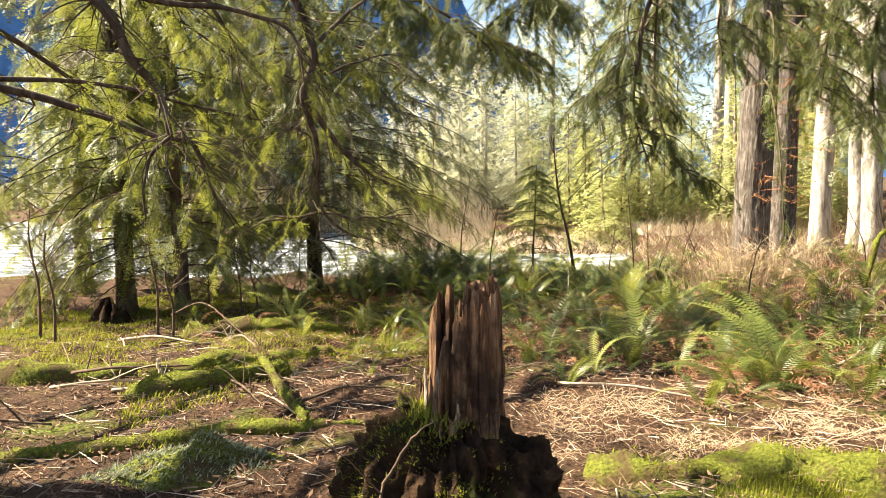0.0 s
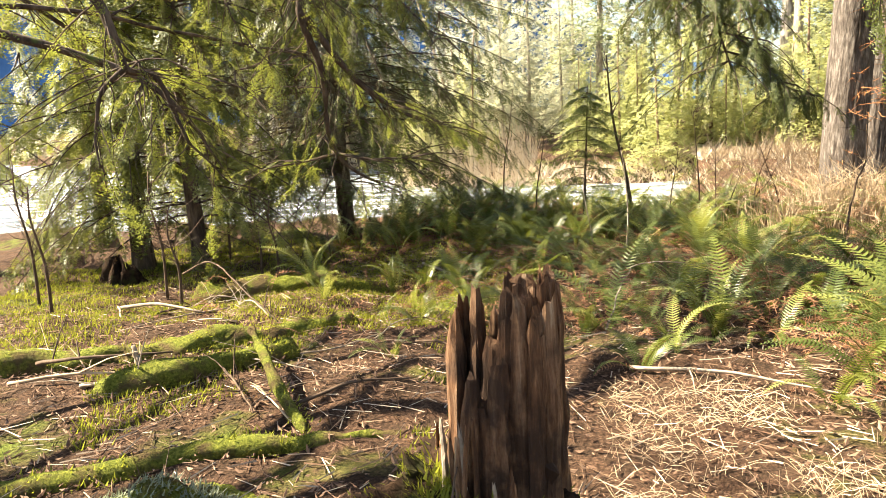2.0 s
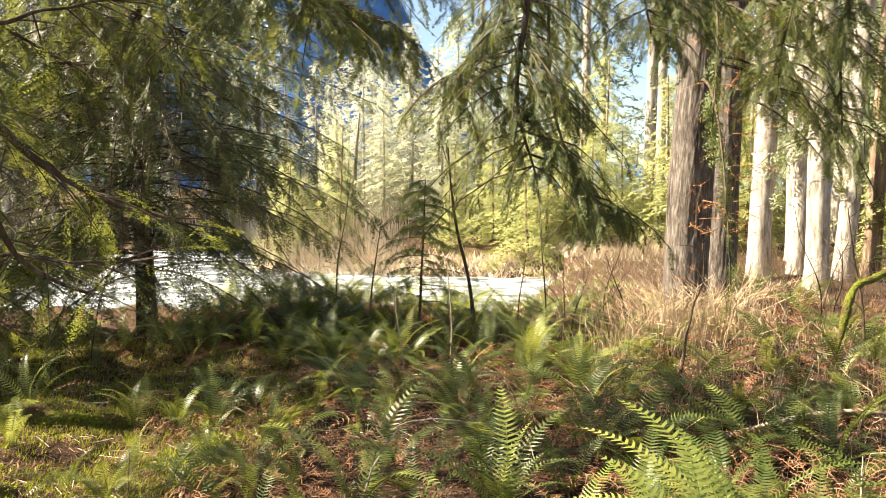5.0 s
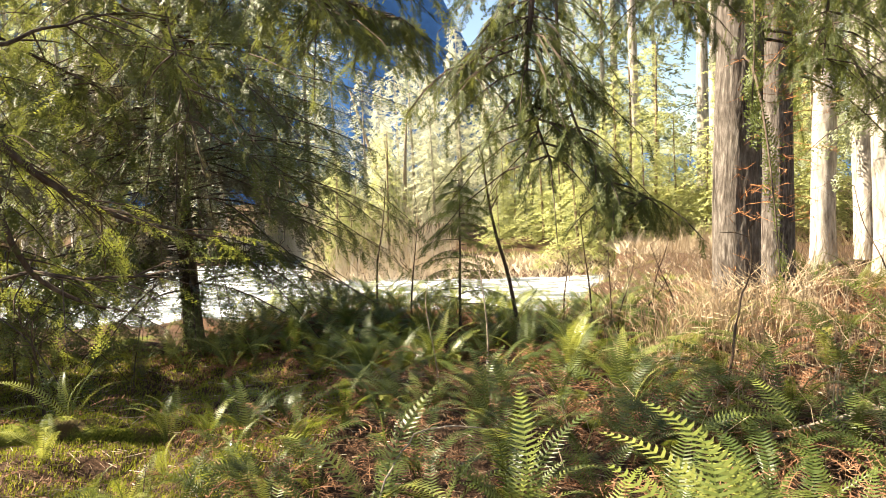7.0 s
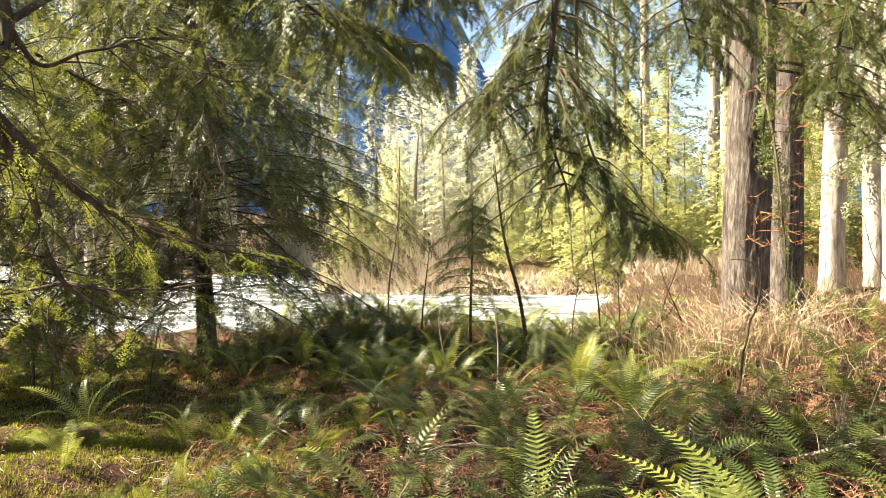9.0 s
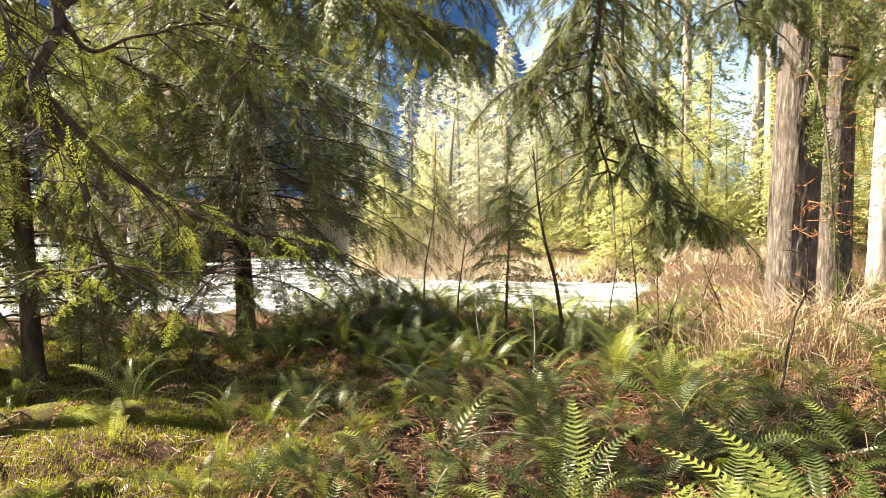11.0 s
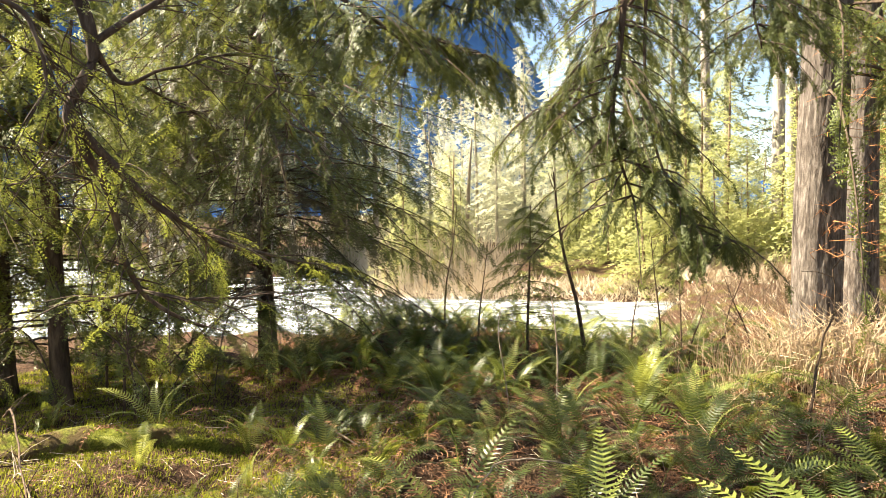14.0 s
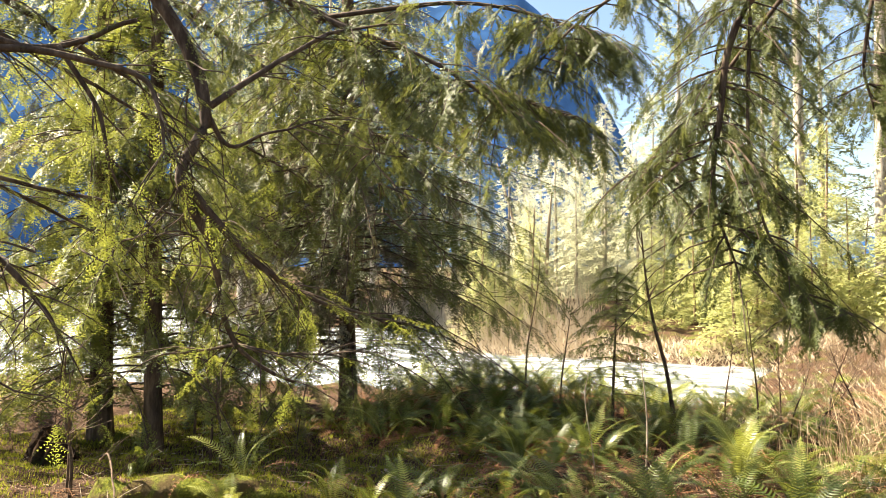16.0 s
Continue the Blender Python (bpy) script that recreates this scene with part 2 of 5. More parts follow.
class Pile:
    """Gathers pieces into one mesh."""
    def __init__(self):
        self.v, self.t, self.n = [], [], 0

    def add(self, verts, tris):
        verts = np.asarray(verts, float)
        self.v.append(verts)
        self.t.append(np.asarray(tris, int) + self.n)
        self.n += len(verts)

    def mesh(self, name, mat, smooth=False):
        if not self.v:
            return mesh_of(name, np.zeros((3, 3)), [[0, 1, 2]], mat)
        return mesh_of(name, np.concatenate(self.v), np.concatenate(self.t), mat, smooth)


def part(name, me, parent, label="", kind=""):
    ob = new(name, me)
    ob.parent = parent
    return tagged(ob, label, kind=kind)


def thing(name, x, y, z, label, category, group="", kind=""):
    ob = new(name)
    ob.location = (x, y, z)
    ob.empty_display_size = 0.2
    return tagged(ob, label, category, group, kind)


def smooth_line(points, steps=5):
    """Catmull-Rom through the points."""
    p = np.asarray(points, float)
    p = np.vstack([2 * p[0] - p[1], p, 2 * p[-1] - p[-2]])
    out = []
    for i in range(1, len(p) - 2):
        for k in range(steps):
            s = k / steps
            out.append(0.5 * (2 * p[i] + (p[i + 1] - p[i - 1]) * s + (2 * p[i - 1] - 5 * p[i] + 4 * p[i + 1] - p[i + 2]) * s * s
                              + (3 * p[i] - p[i - 1] - 3 * p[i + 1] + p[i + 2]) * s ** 3))
    out.append(p[-2])
    return np.array(out)


def tube(points, r0, r1, sides=5, rough=0.0, rnd=None):
    """A tapered stem along a line of points."""
    p = np.asarray(points, float)
    n = len(p)
    ring = np.linspace(0, 2 * math.pi, sides, endpoint=False)
    verts = []
    for i in range(n):
        d = unit(p[min(i + 1, n - 1)] - p[max(i - 1, 0)])
        a = unit(np.cross(d, (0, 0, 1) if abs(d[2]) < 0.9 else (1, 0, 0)))
        b = np.cross(d, a)
        r = r0 + (r1 - r0) * i / (n - 1)
        for w in ring:
            k = r * (1 + (rough * (rnd.random() - 0.5) * 2 if rnd else 0))
            verts.append(p[i] + k * (math.cos(w) * a + math.sin(w) * b))
    tris = []
    for i in range(n - 1):
        for j in range(sides):
            a, b = i * sides + j, i * sides + (j + 1) % sides
            tris += [(a, b, b + sides), (a, b + sides, a + sides)]
    verts.append(p[-1])
    verts.append(p[0])
    for j in range(sides):
        tris.append(((n - 1) * sides + j, (n - 1) * sides + (j + 1) % sides, n * sides))
        tris.append(((j + 1) % sides, j, n * sides + 1))
    return np.array(verts), np.array(tris)


def frame_of(way, up=(0, 0, 1)):
    """Axes with x along the way and z as near to up as it can be."""
    x = unit(way)
    y = np.cross(up, x)
    y = unit(y) if np.linalg.norm(y) > 1e-4 else np.array((0.0, 1.0, 0.0))
    return np.stack([x, y, np.cross(x, y)], 1)


def spray(seed, shoots=9, gap=0.045, needle=0.055, droop=0.18, wide=0.45, thick=0.3):
    """A flat spray of needled twigs, 1 long, along x."""
    r = np.random.RandomState(seed)
    v, t = [], []

    def needles(start, way, length):
        k = max(1, round(length / gap))
        side = unit(np.cross((0, 0, 1), way))
        for i in range(k):
            s = (i + 0.5) / k * length
            base = start + way * s
            for sg in (-1, 1):
                out = unit(way * 0.55 + side * sg * 0.9 + np.array((0, 0, r.uniform(-0.55, 0.35))))
                ln = needle * r.uniform(0.7, 1.15) * (1.1 - 0.5 * s / length)
                w = way * needle * thick * 0.5
                v.extend([base - w, base + w, base + out * ln])
                t.append((len(v) - 3, len(v) - 2, len(v) - 1))

    for i in range(shoots):
        s = (i + 0.6) / shoots * 0.95
        root = np.array((s, 0, -droop * s * s))
        for sg in (-1, 1):
            a = radians(r.uniform(36, 66)) * sg
            ln = (wide * (1 - s) ** 0.8 + 0.07) * r.uniform(0.4, 1.2)
            way = unit((math.cos(a), math.sin(a), r.uniform(-0.45, 0.05) - droop * s))
            needles(root, way, ln)
    for i in range(shoots):
        s = i / shoots
        needles(np.array((s, 0, -droop * s * s)), unit((1, 0, -2 * droop * s)), 1 / shoots)
    return np.array(v), np.array(t)


SPRAYS = [spray(i, 8, 0.075, 0.1, 0.3, 0.34, 0.5) for i in range(5)]                       # close by
SPRAYS_FINE = [spray(30 + i, 9, 0.065, 0.065, 0.22, 0.38, 0.42) for i in range(5)]
SPRAYS_MID = [spray(10 + i, 8, 0.085, 0.1, 0.3, 0.38, 0.52) for i in range(5)]
SPRAYS_FAR = [spray(20 + i, 4, 0.2, 0.2, 0.25, 0.55, 0.5) for i in range(5)]


def put_spray(pile, kinds, at, way, size, rnd, tilt=0.35):
    v, t = kinds[rnd.randrange(len(kinds))]
    m = frame_of(way, unit((rnd.uniform(-tilt, tilt), rnd.uniform(-tilt, tilt), 1)))
    pile.add((v * size) @ m.T + np.asarray(at), t)


# ---- the lie of the land ----
def lerp_at(x, xs, ys):
    return float(np.interp(x, xs, ys))


def shore_near(x):
    return 16.4 + 0.18 * min(x, 0) + 3.0 * max(0, x - 2.6)


def shore_far(x):
    return lerp_at(x, (-60, -30, -14, -10, -8.5, -6, -4.5, 2, 6.5, 9), (58, 38, 27, 27.5, 31, 27, 21.8, 21.4, 21.4, 24))


def fade(x, a, b):
    k = min(max((x - a) / (b - a), 0), 1)
    return k * k * (3 - 2 * k)


def ground_z(x, y):
    z = lerp_at(y, (-10, 3, 5, 7, 9, 11, 13, 15), (0.05, 0.0, -0.1, -0.34, -0.5, -0.57, -0.63, -0.68))
    z += 0.38 * fade(x, 2.6, 5.0) * fade(y, 6, 9.5)
    near, far = shore_near(x), shore_far(x)
    if far > near:
        bed = fade(y, near - 1.3, near + 0.5) * (1 - fade(y, far - 0.8, far + 1.8))
        z = z + (-1.6 - z) * bed
    z += 0.36 * math.exp(-((x + 0.95) / 1.2) ** 2 - ((y - 12.8) / 1.0) ** 2)
    beyond = fade(y, far, far + 10)
    z += beyond * 0.45
    if abs(x) < 25 and -8 < y < 40:
        rise = 1 + 0.8 * fade(y, 4.6, 6.5)
        z += 0.09 * rise * noise.noise((x * 0.8, y * 0.8, 3)) + 0.045 * rise * noise.noise((x * 2.3, y * 2.3, 7)) + 0.02 * noise.noise((x * 6, y * 6, 1))
    return z


def build_ground():
    def ladder(a, b, step, far):
        out = list(np.arange(a, b, step))
        s, d = step, b
        while d < far:
            out.append(d)
            s *= 1.22
            d += s
        out.append(far)
        s, d = step, a - step
        while d > -far:
            out.insert(0, d)
            s *= 1.22
            d -= s
        out.insert(0, -far)
        return out
    xs, ys = ladder(-6, 8, 0.07, 900), ladder(1.0, 14.5, 0.075, 900)
    v = [(x, y, ground_z(x, y)) for y in ys for x in xs]
    w = len(xs)
    a = (np.arange(len(ys) - 1)[:, None] * w + np.arange(w - 1)[None]).ravel()
    t = np.concatenate([np.stack([a, a + 1, a + w + 1], 1), np.stack([a, a + w + 1, a + w], 1)])
    ob = new("ground", mesh_of("ground", v, t, GROUND, True))
    tagged(ob, "brown forest floor of litter, moss and bare humus", "ground", kind="structure")


build_ground()


def build_river():
    xs, v = np.linspace(-60, 8.2, 90), []
    rows = 60
    for x in xs:
        for k in range(rows):
            y = shore_near(x) - 1.6 + (shore_far(x) + 2.6 - shore_near(x)) * k / (rows - 1)
            v.append((x, y, -1.02 + 0.05 * noise.noise((x * 0.9, y * 1.6, 2)) + 0.03 * noise.noise((x * 2.5, y * 3.5, 5))))
    a = (np.arange(len(xs) - 1)[:, None] * rows + np.arange(rows - 1)[None]).ravel()
    t = np.concatenate([np.stack([a, a + rows, a + rows + 1], 1), np.stack([a, a + rows + 1, a + 1], 1)])
    ob = new("river_water", mesh_of("river_water", v, t, WATER, True))
    tagged(ob, "bright rippling river water with white patches", "water", kind="structure")


build_river()


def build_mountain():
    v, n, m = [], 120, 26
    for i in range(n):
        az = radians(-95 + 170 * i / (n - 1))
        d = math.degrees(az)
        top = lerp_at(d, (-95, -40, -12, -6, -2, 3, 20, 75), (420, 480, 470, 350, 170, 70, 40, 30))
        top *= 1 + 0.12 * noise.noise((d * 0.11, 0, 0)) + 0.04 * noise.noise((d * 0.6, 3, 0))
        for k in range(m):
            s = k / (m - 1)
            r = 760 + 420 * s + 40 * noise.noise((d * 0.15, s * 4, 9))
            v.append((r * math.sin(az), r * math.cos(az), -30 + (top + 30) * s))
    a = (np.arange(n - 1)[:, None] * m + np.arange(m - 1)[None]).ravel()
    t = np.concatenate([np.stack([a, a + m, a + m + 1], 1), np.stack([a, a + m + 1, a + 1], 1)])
    ob = new("backdrop_mountain", mesh_of("backdrop_mountain", v, t, MOUNTAIN_HAZE, True))
    tagged(ob, "steep wooded mountainside, distance haze painted on as a faintly glowing blue", "mountain", kind="structure")


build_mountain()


# ---- trees ----
def trunk_mesh(height, r0, r1, mat, seed, lean=(0, 0), flare=0.5, sides=22, rings=44, ridge=0.07):
    v, o = [], seed * 17.3
    for i in range(rings):
        s = (i / (rings - 1)) ** 1.35
        z = -0.25 + (height + 0.25) * s
        r = r0 + (r1 - r0) * s + r0 * flare * math.exp(-max(z, 0) / 0.28)
        cx, cy = lean[0] * s + 0.05 * noise.noise((z * 0.3, o, 0)), lean[1] * s + 0.05 * noise.noise((z * 0.3, o, 5))
        for j in range(sides):
            w = 2 * math.pi * j / sides
            k = 1 + ridge * noise.noise((math.cos(w) * 4 + o, math.sin(w) * 4, z * 0.7)) + ridge * (0.9 if sides < 60 else 1.7) * (0.35 - abs(noise.noise((math.cos(w) * 8.5, math.sin(w) * 8.5 + o, z * 2.0))))
            k += flare * 0.5 * math.exp(-max(z, 0) / 0.2) * noise.noise((math.cos(w) * 1.7 + o, math.sin(w) * 1.7, 0))
            v.append((cx + r * k * math.cos(w), cy + r * k * math.sin(w), z))
    a = (np.arange(rings - 1)[:, None] * sides + np.arange(sides)[None])
    b = (np.arange(rings - 1)[:, None] * sides + (np.arange(sides)[None] + 1) % sides)
    a, b = a.ravel(), b.ravel()
    t = np.concatenate([np.stack([a, b, b + sides], 1), np.stack([a, b + sides, a + sides], 1)])
    return mesh_of("trunk", v, t, mat, True)


def bough(tree, crown, bare, start, az, length, rise, droop, rnd, kinds, size, count, limb_r=0.014, from_s=0.18, hang=0.35, keep=1.0, name="branch"):
    """One limb with its sprays; start is in the tree's own space."""
    out = np.array((math.cos(az), math.sin(az), 0))
    pts, bend = [], rnd.uniform(-0.25, 0.25)
    for k in range(8):
        s = k / 7
        side = np.array((-out[1], out[0], 0)) * bend * s * s * length
        pts.append(np.asarray(start) + out * length * s + side + np.array((0, 0, (rise * s - droop * s * s) * length)))
    pts = np.array(pts)
    if bare is not None:
        bare.add(*tube(pts, limb_r, limb_r * 0.25, 4))
    elif limb_r > 0:
        part(name, Pile_of(*tube(pts, limb_r, limb_r * 0.25, 5)).mesh(name, LIMB, True), tree)
    for i in range(count):
        if rnd.random() > keep:
            continue
        s = from_s + (1 - from_s) * (i + rnd.random()) / count
        f = s * 7
        k = min(int(f), 6)
        p = pts[k] + (pts[k + 1] - pts[k]) * (f - k)
        d = unit(pts[k + 1] - pts[k])
        turn = radians(rnd.uniform(25, 75)) * (1 if i % 2 else -1)
        way = np.array((d[0] * math.cos(turn) - d[1] * math.sin(turn), d[0] * math.sin(turn) + d[1] * math.cos(turn), d[2] - rnd.uniform(0.0, hang * 2)))
        put_spray(crown, kinds, p, way, size * rnd.uniform(0.6, 1.2) * (1.15 - 0.5 * s), rnd)
    put_spray(crown, kinds, pts[-1], unit(pts[-1] - pts[-2]) - np.array((0, 0, 0.2)), size * 0.8, rnd)


def Pile_of(v, t):
    p = Pile()
    p.add(v, t)
    return p


def hemlock(x, y, height, r0, seed, label, mat=BARK_DARK, leaf=NEEDLE, kinds=SPRAYS_MID, z0=0.7, spread=2.2, boughs=60, sprays=14, size=0.42,
            clear=None, ztop=None, lean=(0, 0), dry=0.0, loose=False, group="", reach=(), thin=(0, 1), tangle=0, open_above=5.0):
    """A conifer close by, with drooping limbs."""
    rnd = random.Random(seed)
    tree = thing("hemlock_tree", x, y, ground_z(x, y), label, "tree", group)
    part("trunk", trunk_mesh(height, r0, r0 * 0.35, mat, seed, lean, 0.25, 16, 40), tree)
    crown, dead = Pile(), Pile()
    bare = Pile() if loose else None
    ztop = ztop or height
    for i in range(boughs):
        s = (i + rnd.random()) / boughs
        z = z0 + (ztop - z0) * s
        if z > open_above and rnd.random() < 0.6:
            continue
        az = rnd.uniform(0, 2 * math.pi)
        if clear:
            for _ in range(6):
                if not clear(az, z):
                    break
                az = rnd.uniform(0, 2 * math.pi)
            else:
                continue
        ln = spread * (1 - 0.75 * z / (height * 1.05)) * rnd.uniform(0.6, 1.15)
        to = dead if rnd.random() < dry else crown
        bough(tree, to, bare, (lean[0] * z / height, lean[1] * z / height, z), az, ln, rnd.uniform(0.0, 0.35), rnd.uniform(0.35, 0.8), rnd, kinds, size, sprays, keep=thin[1] if z < thin[0] else 1.0)
    for i in range(0, 12, 2):
        z = ztop + (height - ztop) * (0.35 + 0.65 * i / 12)
        bough(tree, crown, bare, (lean[0] * z / height, lean[1] * z / height, z), i * 2.4, spread * 0.4 * (1.1 - i / 12), 0.1, 0.4, rnd, kinds, size, 6)
    for z, a, ln, rise, dr in reach:
        bough(tree, crown, bare, (lean[0] * z / height, lean[1] * z / height, z), radians(a), ln, rise, dr, rnd, kinds, size, int(sprays * 1.5), 0.018, keep=thin[1] if z < thin[0] else 1.0)
    if loose:
        part("branch", bare.mesh("branch", LIMB, True), tree, kind="stuff")
    part("crown", crown.mesh("crown", leaf), tree, "drooping sprays of short green needles")
    if tangle:
        twigs = Pile()
        for _ in range(tangle):
            z, az, far = rnd.uniform(0.9, 4.6), rnd.uniform(-3.4, 0.2), rnd.uniform(0.3, 2.6)
            p = np.array((math.cos(az) * far, math.sin(az) * far, z + 0.1 - 0.16 * far))
            d, ln, pts = unit((rnd.uniform(-1, 1), rnd.uniform(-1, 1), rnd.uniform(-1.3, 0.2))), rnd.uniform(0.15, 0.5), [p]
            for _k in range(3):
                d = unit(d + np.array((rnd.uniform(-0.5, 0.5), rnd.uniform(-0.5, 0.5), rnd.uniform(-0.5, 0.3))))
                pts.append(pts[-1] + d * ln / 3)
            twigs.add(*tube(pts, rnd.uniform(0.003, 0.006), 0.0015, 3))
        part("dry_twig_tangle", twigs.mesh("dry_twig_tangle", TWIG), tree, "tangle of thin bare brown twigs", "stuff")
    if dead.v:
        part("dry_sprays", dead.mesh("dry_sprays", NEEDLE_GREY), tree, "brown dry twigs among the green")
    return tree


def far_conifer(name, height, width, seed, leaf, label, group, bark=BARK_PALE, size=0.9, dense=90, start=0.08):
    """A conifer that is seen from far off; it is built once and copied."""
    rnd = random.Random(seed)
    tree = thing(name, 0, 0, 0, label, "tree", group)
    part("trunk", trunk_mesh(height, 0.012 * height, 0.02, bark, seed, (rnd.uniform(-0.3, 0.3), 0), 0.3, 8, 16), tree)
    crown = Pile()
    for i in range(dense):
        s = (i + rnd.random()) / dense
        z = height * (start + (1.01 - start) * s)
        reach = width * (1 - s) ** 0.75 * rnd.uniform(0.55, 1.15) + 0.12
        az = i * 2.399 + rnd.uniform(-0.4, 0.4)
        out = np.array((math.cos(az), math.sin(az), 0))
        k = max(1, int(reach / (size * 0.5)))
        for j in range(k):
            q = (j + 0.4) / k
            p = out * reach * q + np.array((0, 0, z - 0.3 * reach * q * q + 0.12 * reach * q))
            turn = rnd.uniform(-0.7, 0.7)
            way = np.array((out[0] * math.cos(turn) - out[1] * math.sin(turn), out[0] * math.sin(turn) + out[1] * math.cos(turn), rnd.uniform(-0.5, 0.1)))
            put_spray(crown, SPRAYS_FAR, p, way, size * rnd.uniform(0.7, 1.15) * (1 - 0.45 * s), rnd)
    part("crown", crown.mesh("crown", leaf), tree)
    return tree


def build_big_trees():
    """Two stout trunks side by side, with bare orange twigs."""
    for x, y, r, seed, top, label in ((4.17, 11.2, 0.255, 3, (0.3, 0.0), "stout conifer with furrowed grey-brown bark above dry grass"),
                                      (5.26, 13.1, 0.21, 8, (0.2, 0.1), "slimmer furrowed conifer trunk close beside a stouter one")):
        rnd = random.Random(seed)
        tree = thing("conifer_tree", x, y, ground_z(x, y), label, "tree", "pair of trunks")
        main = part("trunk", trunk_mesh(16, r, r * 0.55, BARK_A, seed, top, 0.28, 84, 110, 0.06), tree)
        for i in range(40):
            twigs = Pile()
            z = rnd.uniform(0.8, 3.6)
            az = rnd.uniform(-2.0, 0.2)
            a = np.array((math.cos(az) * r * 0.8, math.sin(az) * r * 0.8, z))
            ln = rnd.uniform(0.25, 0.7)
            b = a + np.array((math.cos(az), math.sin(az), rnd.uniform(-0.3, 0.4))) * ln * 0.5
            c = b + np.array((math.cos(az + rnd.uniform(-0.7, 0.7)), math.sin(az + rnd.uniform(-0.7, 0.7)), rnd.uniform(-0.4, 0.5))) * ln * 0.5
            twigs.add(*tube(smooth_line((a, b, c), 3), 0.0045, 0.0015, 3))
            for k in range(5):
                s = b + (c - b) * rnd.random()
                twigs.add(*tube((s, s + np.array((rnd.uniform(-1, 1), rnd.uniform(-1, 1), rnd.uniform(-0.6, 0.6))) * 0.14), 0.0028, 0.001, 3))
            part("dead_twig", twigs.mesh("dead_twig", ORANGETWIG), main, "thin bare orange-brown twig")
        crown = Pile()
        for i in range(22):
            z = rnd.uniform(3.0, 9)
            az = rnd.uniform(-1.9, 1.2)
            bough(tree, crown, None, (top[0] * z / 16, top[1] * z / 16, z), az, rnd.uniform(1.2, 2.6), 0.1, rnd.uniform(0.6, 1.1), rnd, SPRAYS_MID, 0.38, 22, 0.02, 0.3, 0.8)
        part("crown", crown.mesh("crown", NEEDLE), tree, "hanging dark green boughs")


build_big_trees()

# The hemlock by the river on the left, whose boughs fill the upper left.
hemlock(-2.95, 12.4, 13, 0.13, 21, "hemlock near the river, its dense drooping boughs coloured dark for shade", z0=0.8, spread=3.4, boughs=175, sprays=21, size=0.42, leaf=NEEDLE_DARK, open_above=4.7, clear=lambda az, z: 0.35 < az < 2.8,
        kinds=SPRAYS_MID, ztop=6.8, dry=0.3, lean=(-0.15, 0),
        reach=((3.9, 25, 3.2, 0.1, 0.3), (4.2, 10, 3.4, 0.1, 0.3), (4.6, 0, 3.6, 0.1, 0.35), (3.3, 5, 2.9, 0.1, 0.35),
               (4.0, -40, 3.4, 0.1, 0.35), (4.6, -65, 3.6, 0.1, 0.35), (2.1, 5, 2.8, 0.0, 0.35), (1.5, -30, 2.6, 0.05, 0.4), (5.0, -90, 3.6, 0.1, 0.3),
               (4.4, 18, 3.3, 0.1, 0.25), (4.8, 6, 3.5, 0.0, 0.25), (1.35, 0, 2.9, 0.05, 0.3), (3.6, 15, 2.6, 0.1, 0.3), (0.9, -60, 2.2, 0.1, 0.3), (1.3, -100, 2.6, 0.1, 0.3), (1.1, -140, 2.6, 0.1, 0.3), (1.6, -80, 2.8, 0.1, 0.35), (1.0, -170, 2.6, 0.1, 0.3), (1.5, -155, 2.9, 0.1, 0.3)), tangle=1900)
hemlock(-4.85, 9.6, 13, 0.13, 31, "reddish-brown conifer trunk behind thin green boughs", BARK_DARK, NEEDLE_LIT, z0=0.6, spread=1.9, boughs=92, sprays=18, size=0.38, ztop=6.0, dry=0.15)
hemlock(-3.85, 9.38, 10, 0.1, 32, "slim brown conifer trunk among light green boughs", BARK_DARK, NEEDLE_LIT, z0=0.7, spread=1.8, boughs=82, sprays=18, size=0.38, ztop=6.0, dry=0.15)
hemlock(-7.4, 9.4, 12, 0.13, 34, "conifer with light green boughs at the edge of the clearing", BARK_MID, NEEDLE_LIT, z0=1.0, spread=2.3, boughs=44, sprays=15, size=0.42, ztop=6.6)
hemlock(-6.9, 11.6, 12, 0.14, 35, "conifer with light green boughs near the water", BARK_MID, NEEDLE_LIT, z0=1.0, spread=2.0, boughs=40, sprays=15, size=0.42, ztop=6.6)


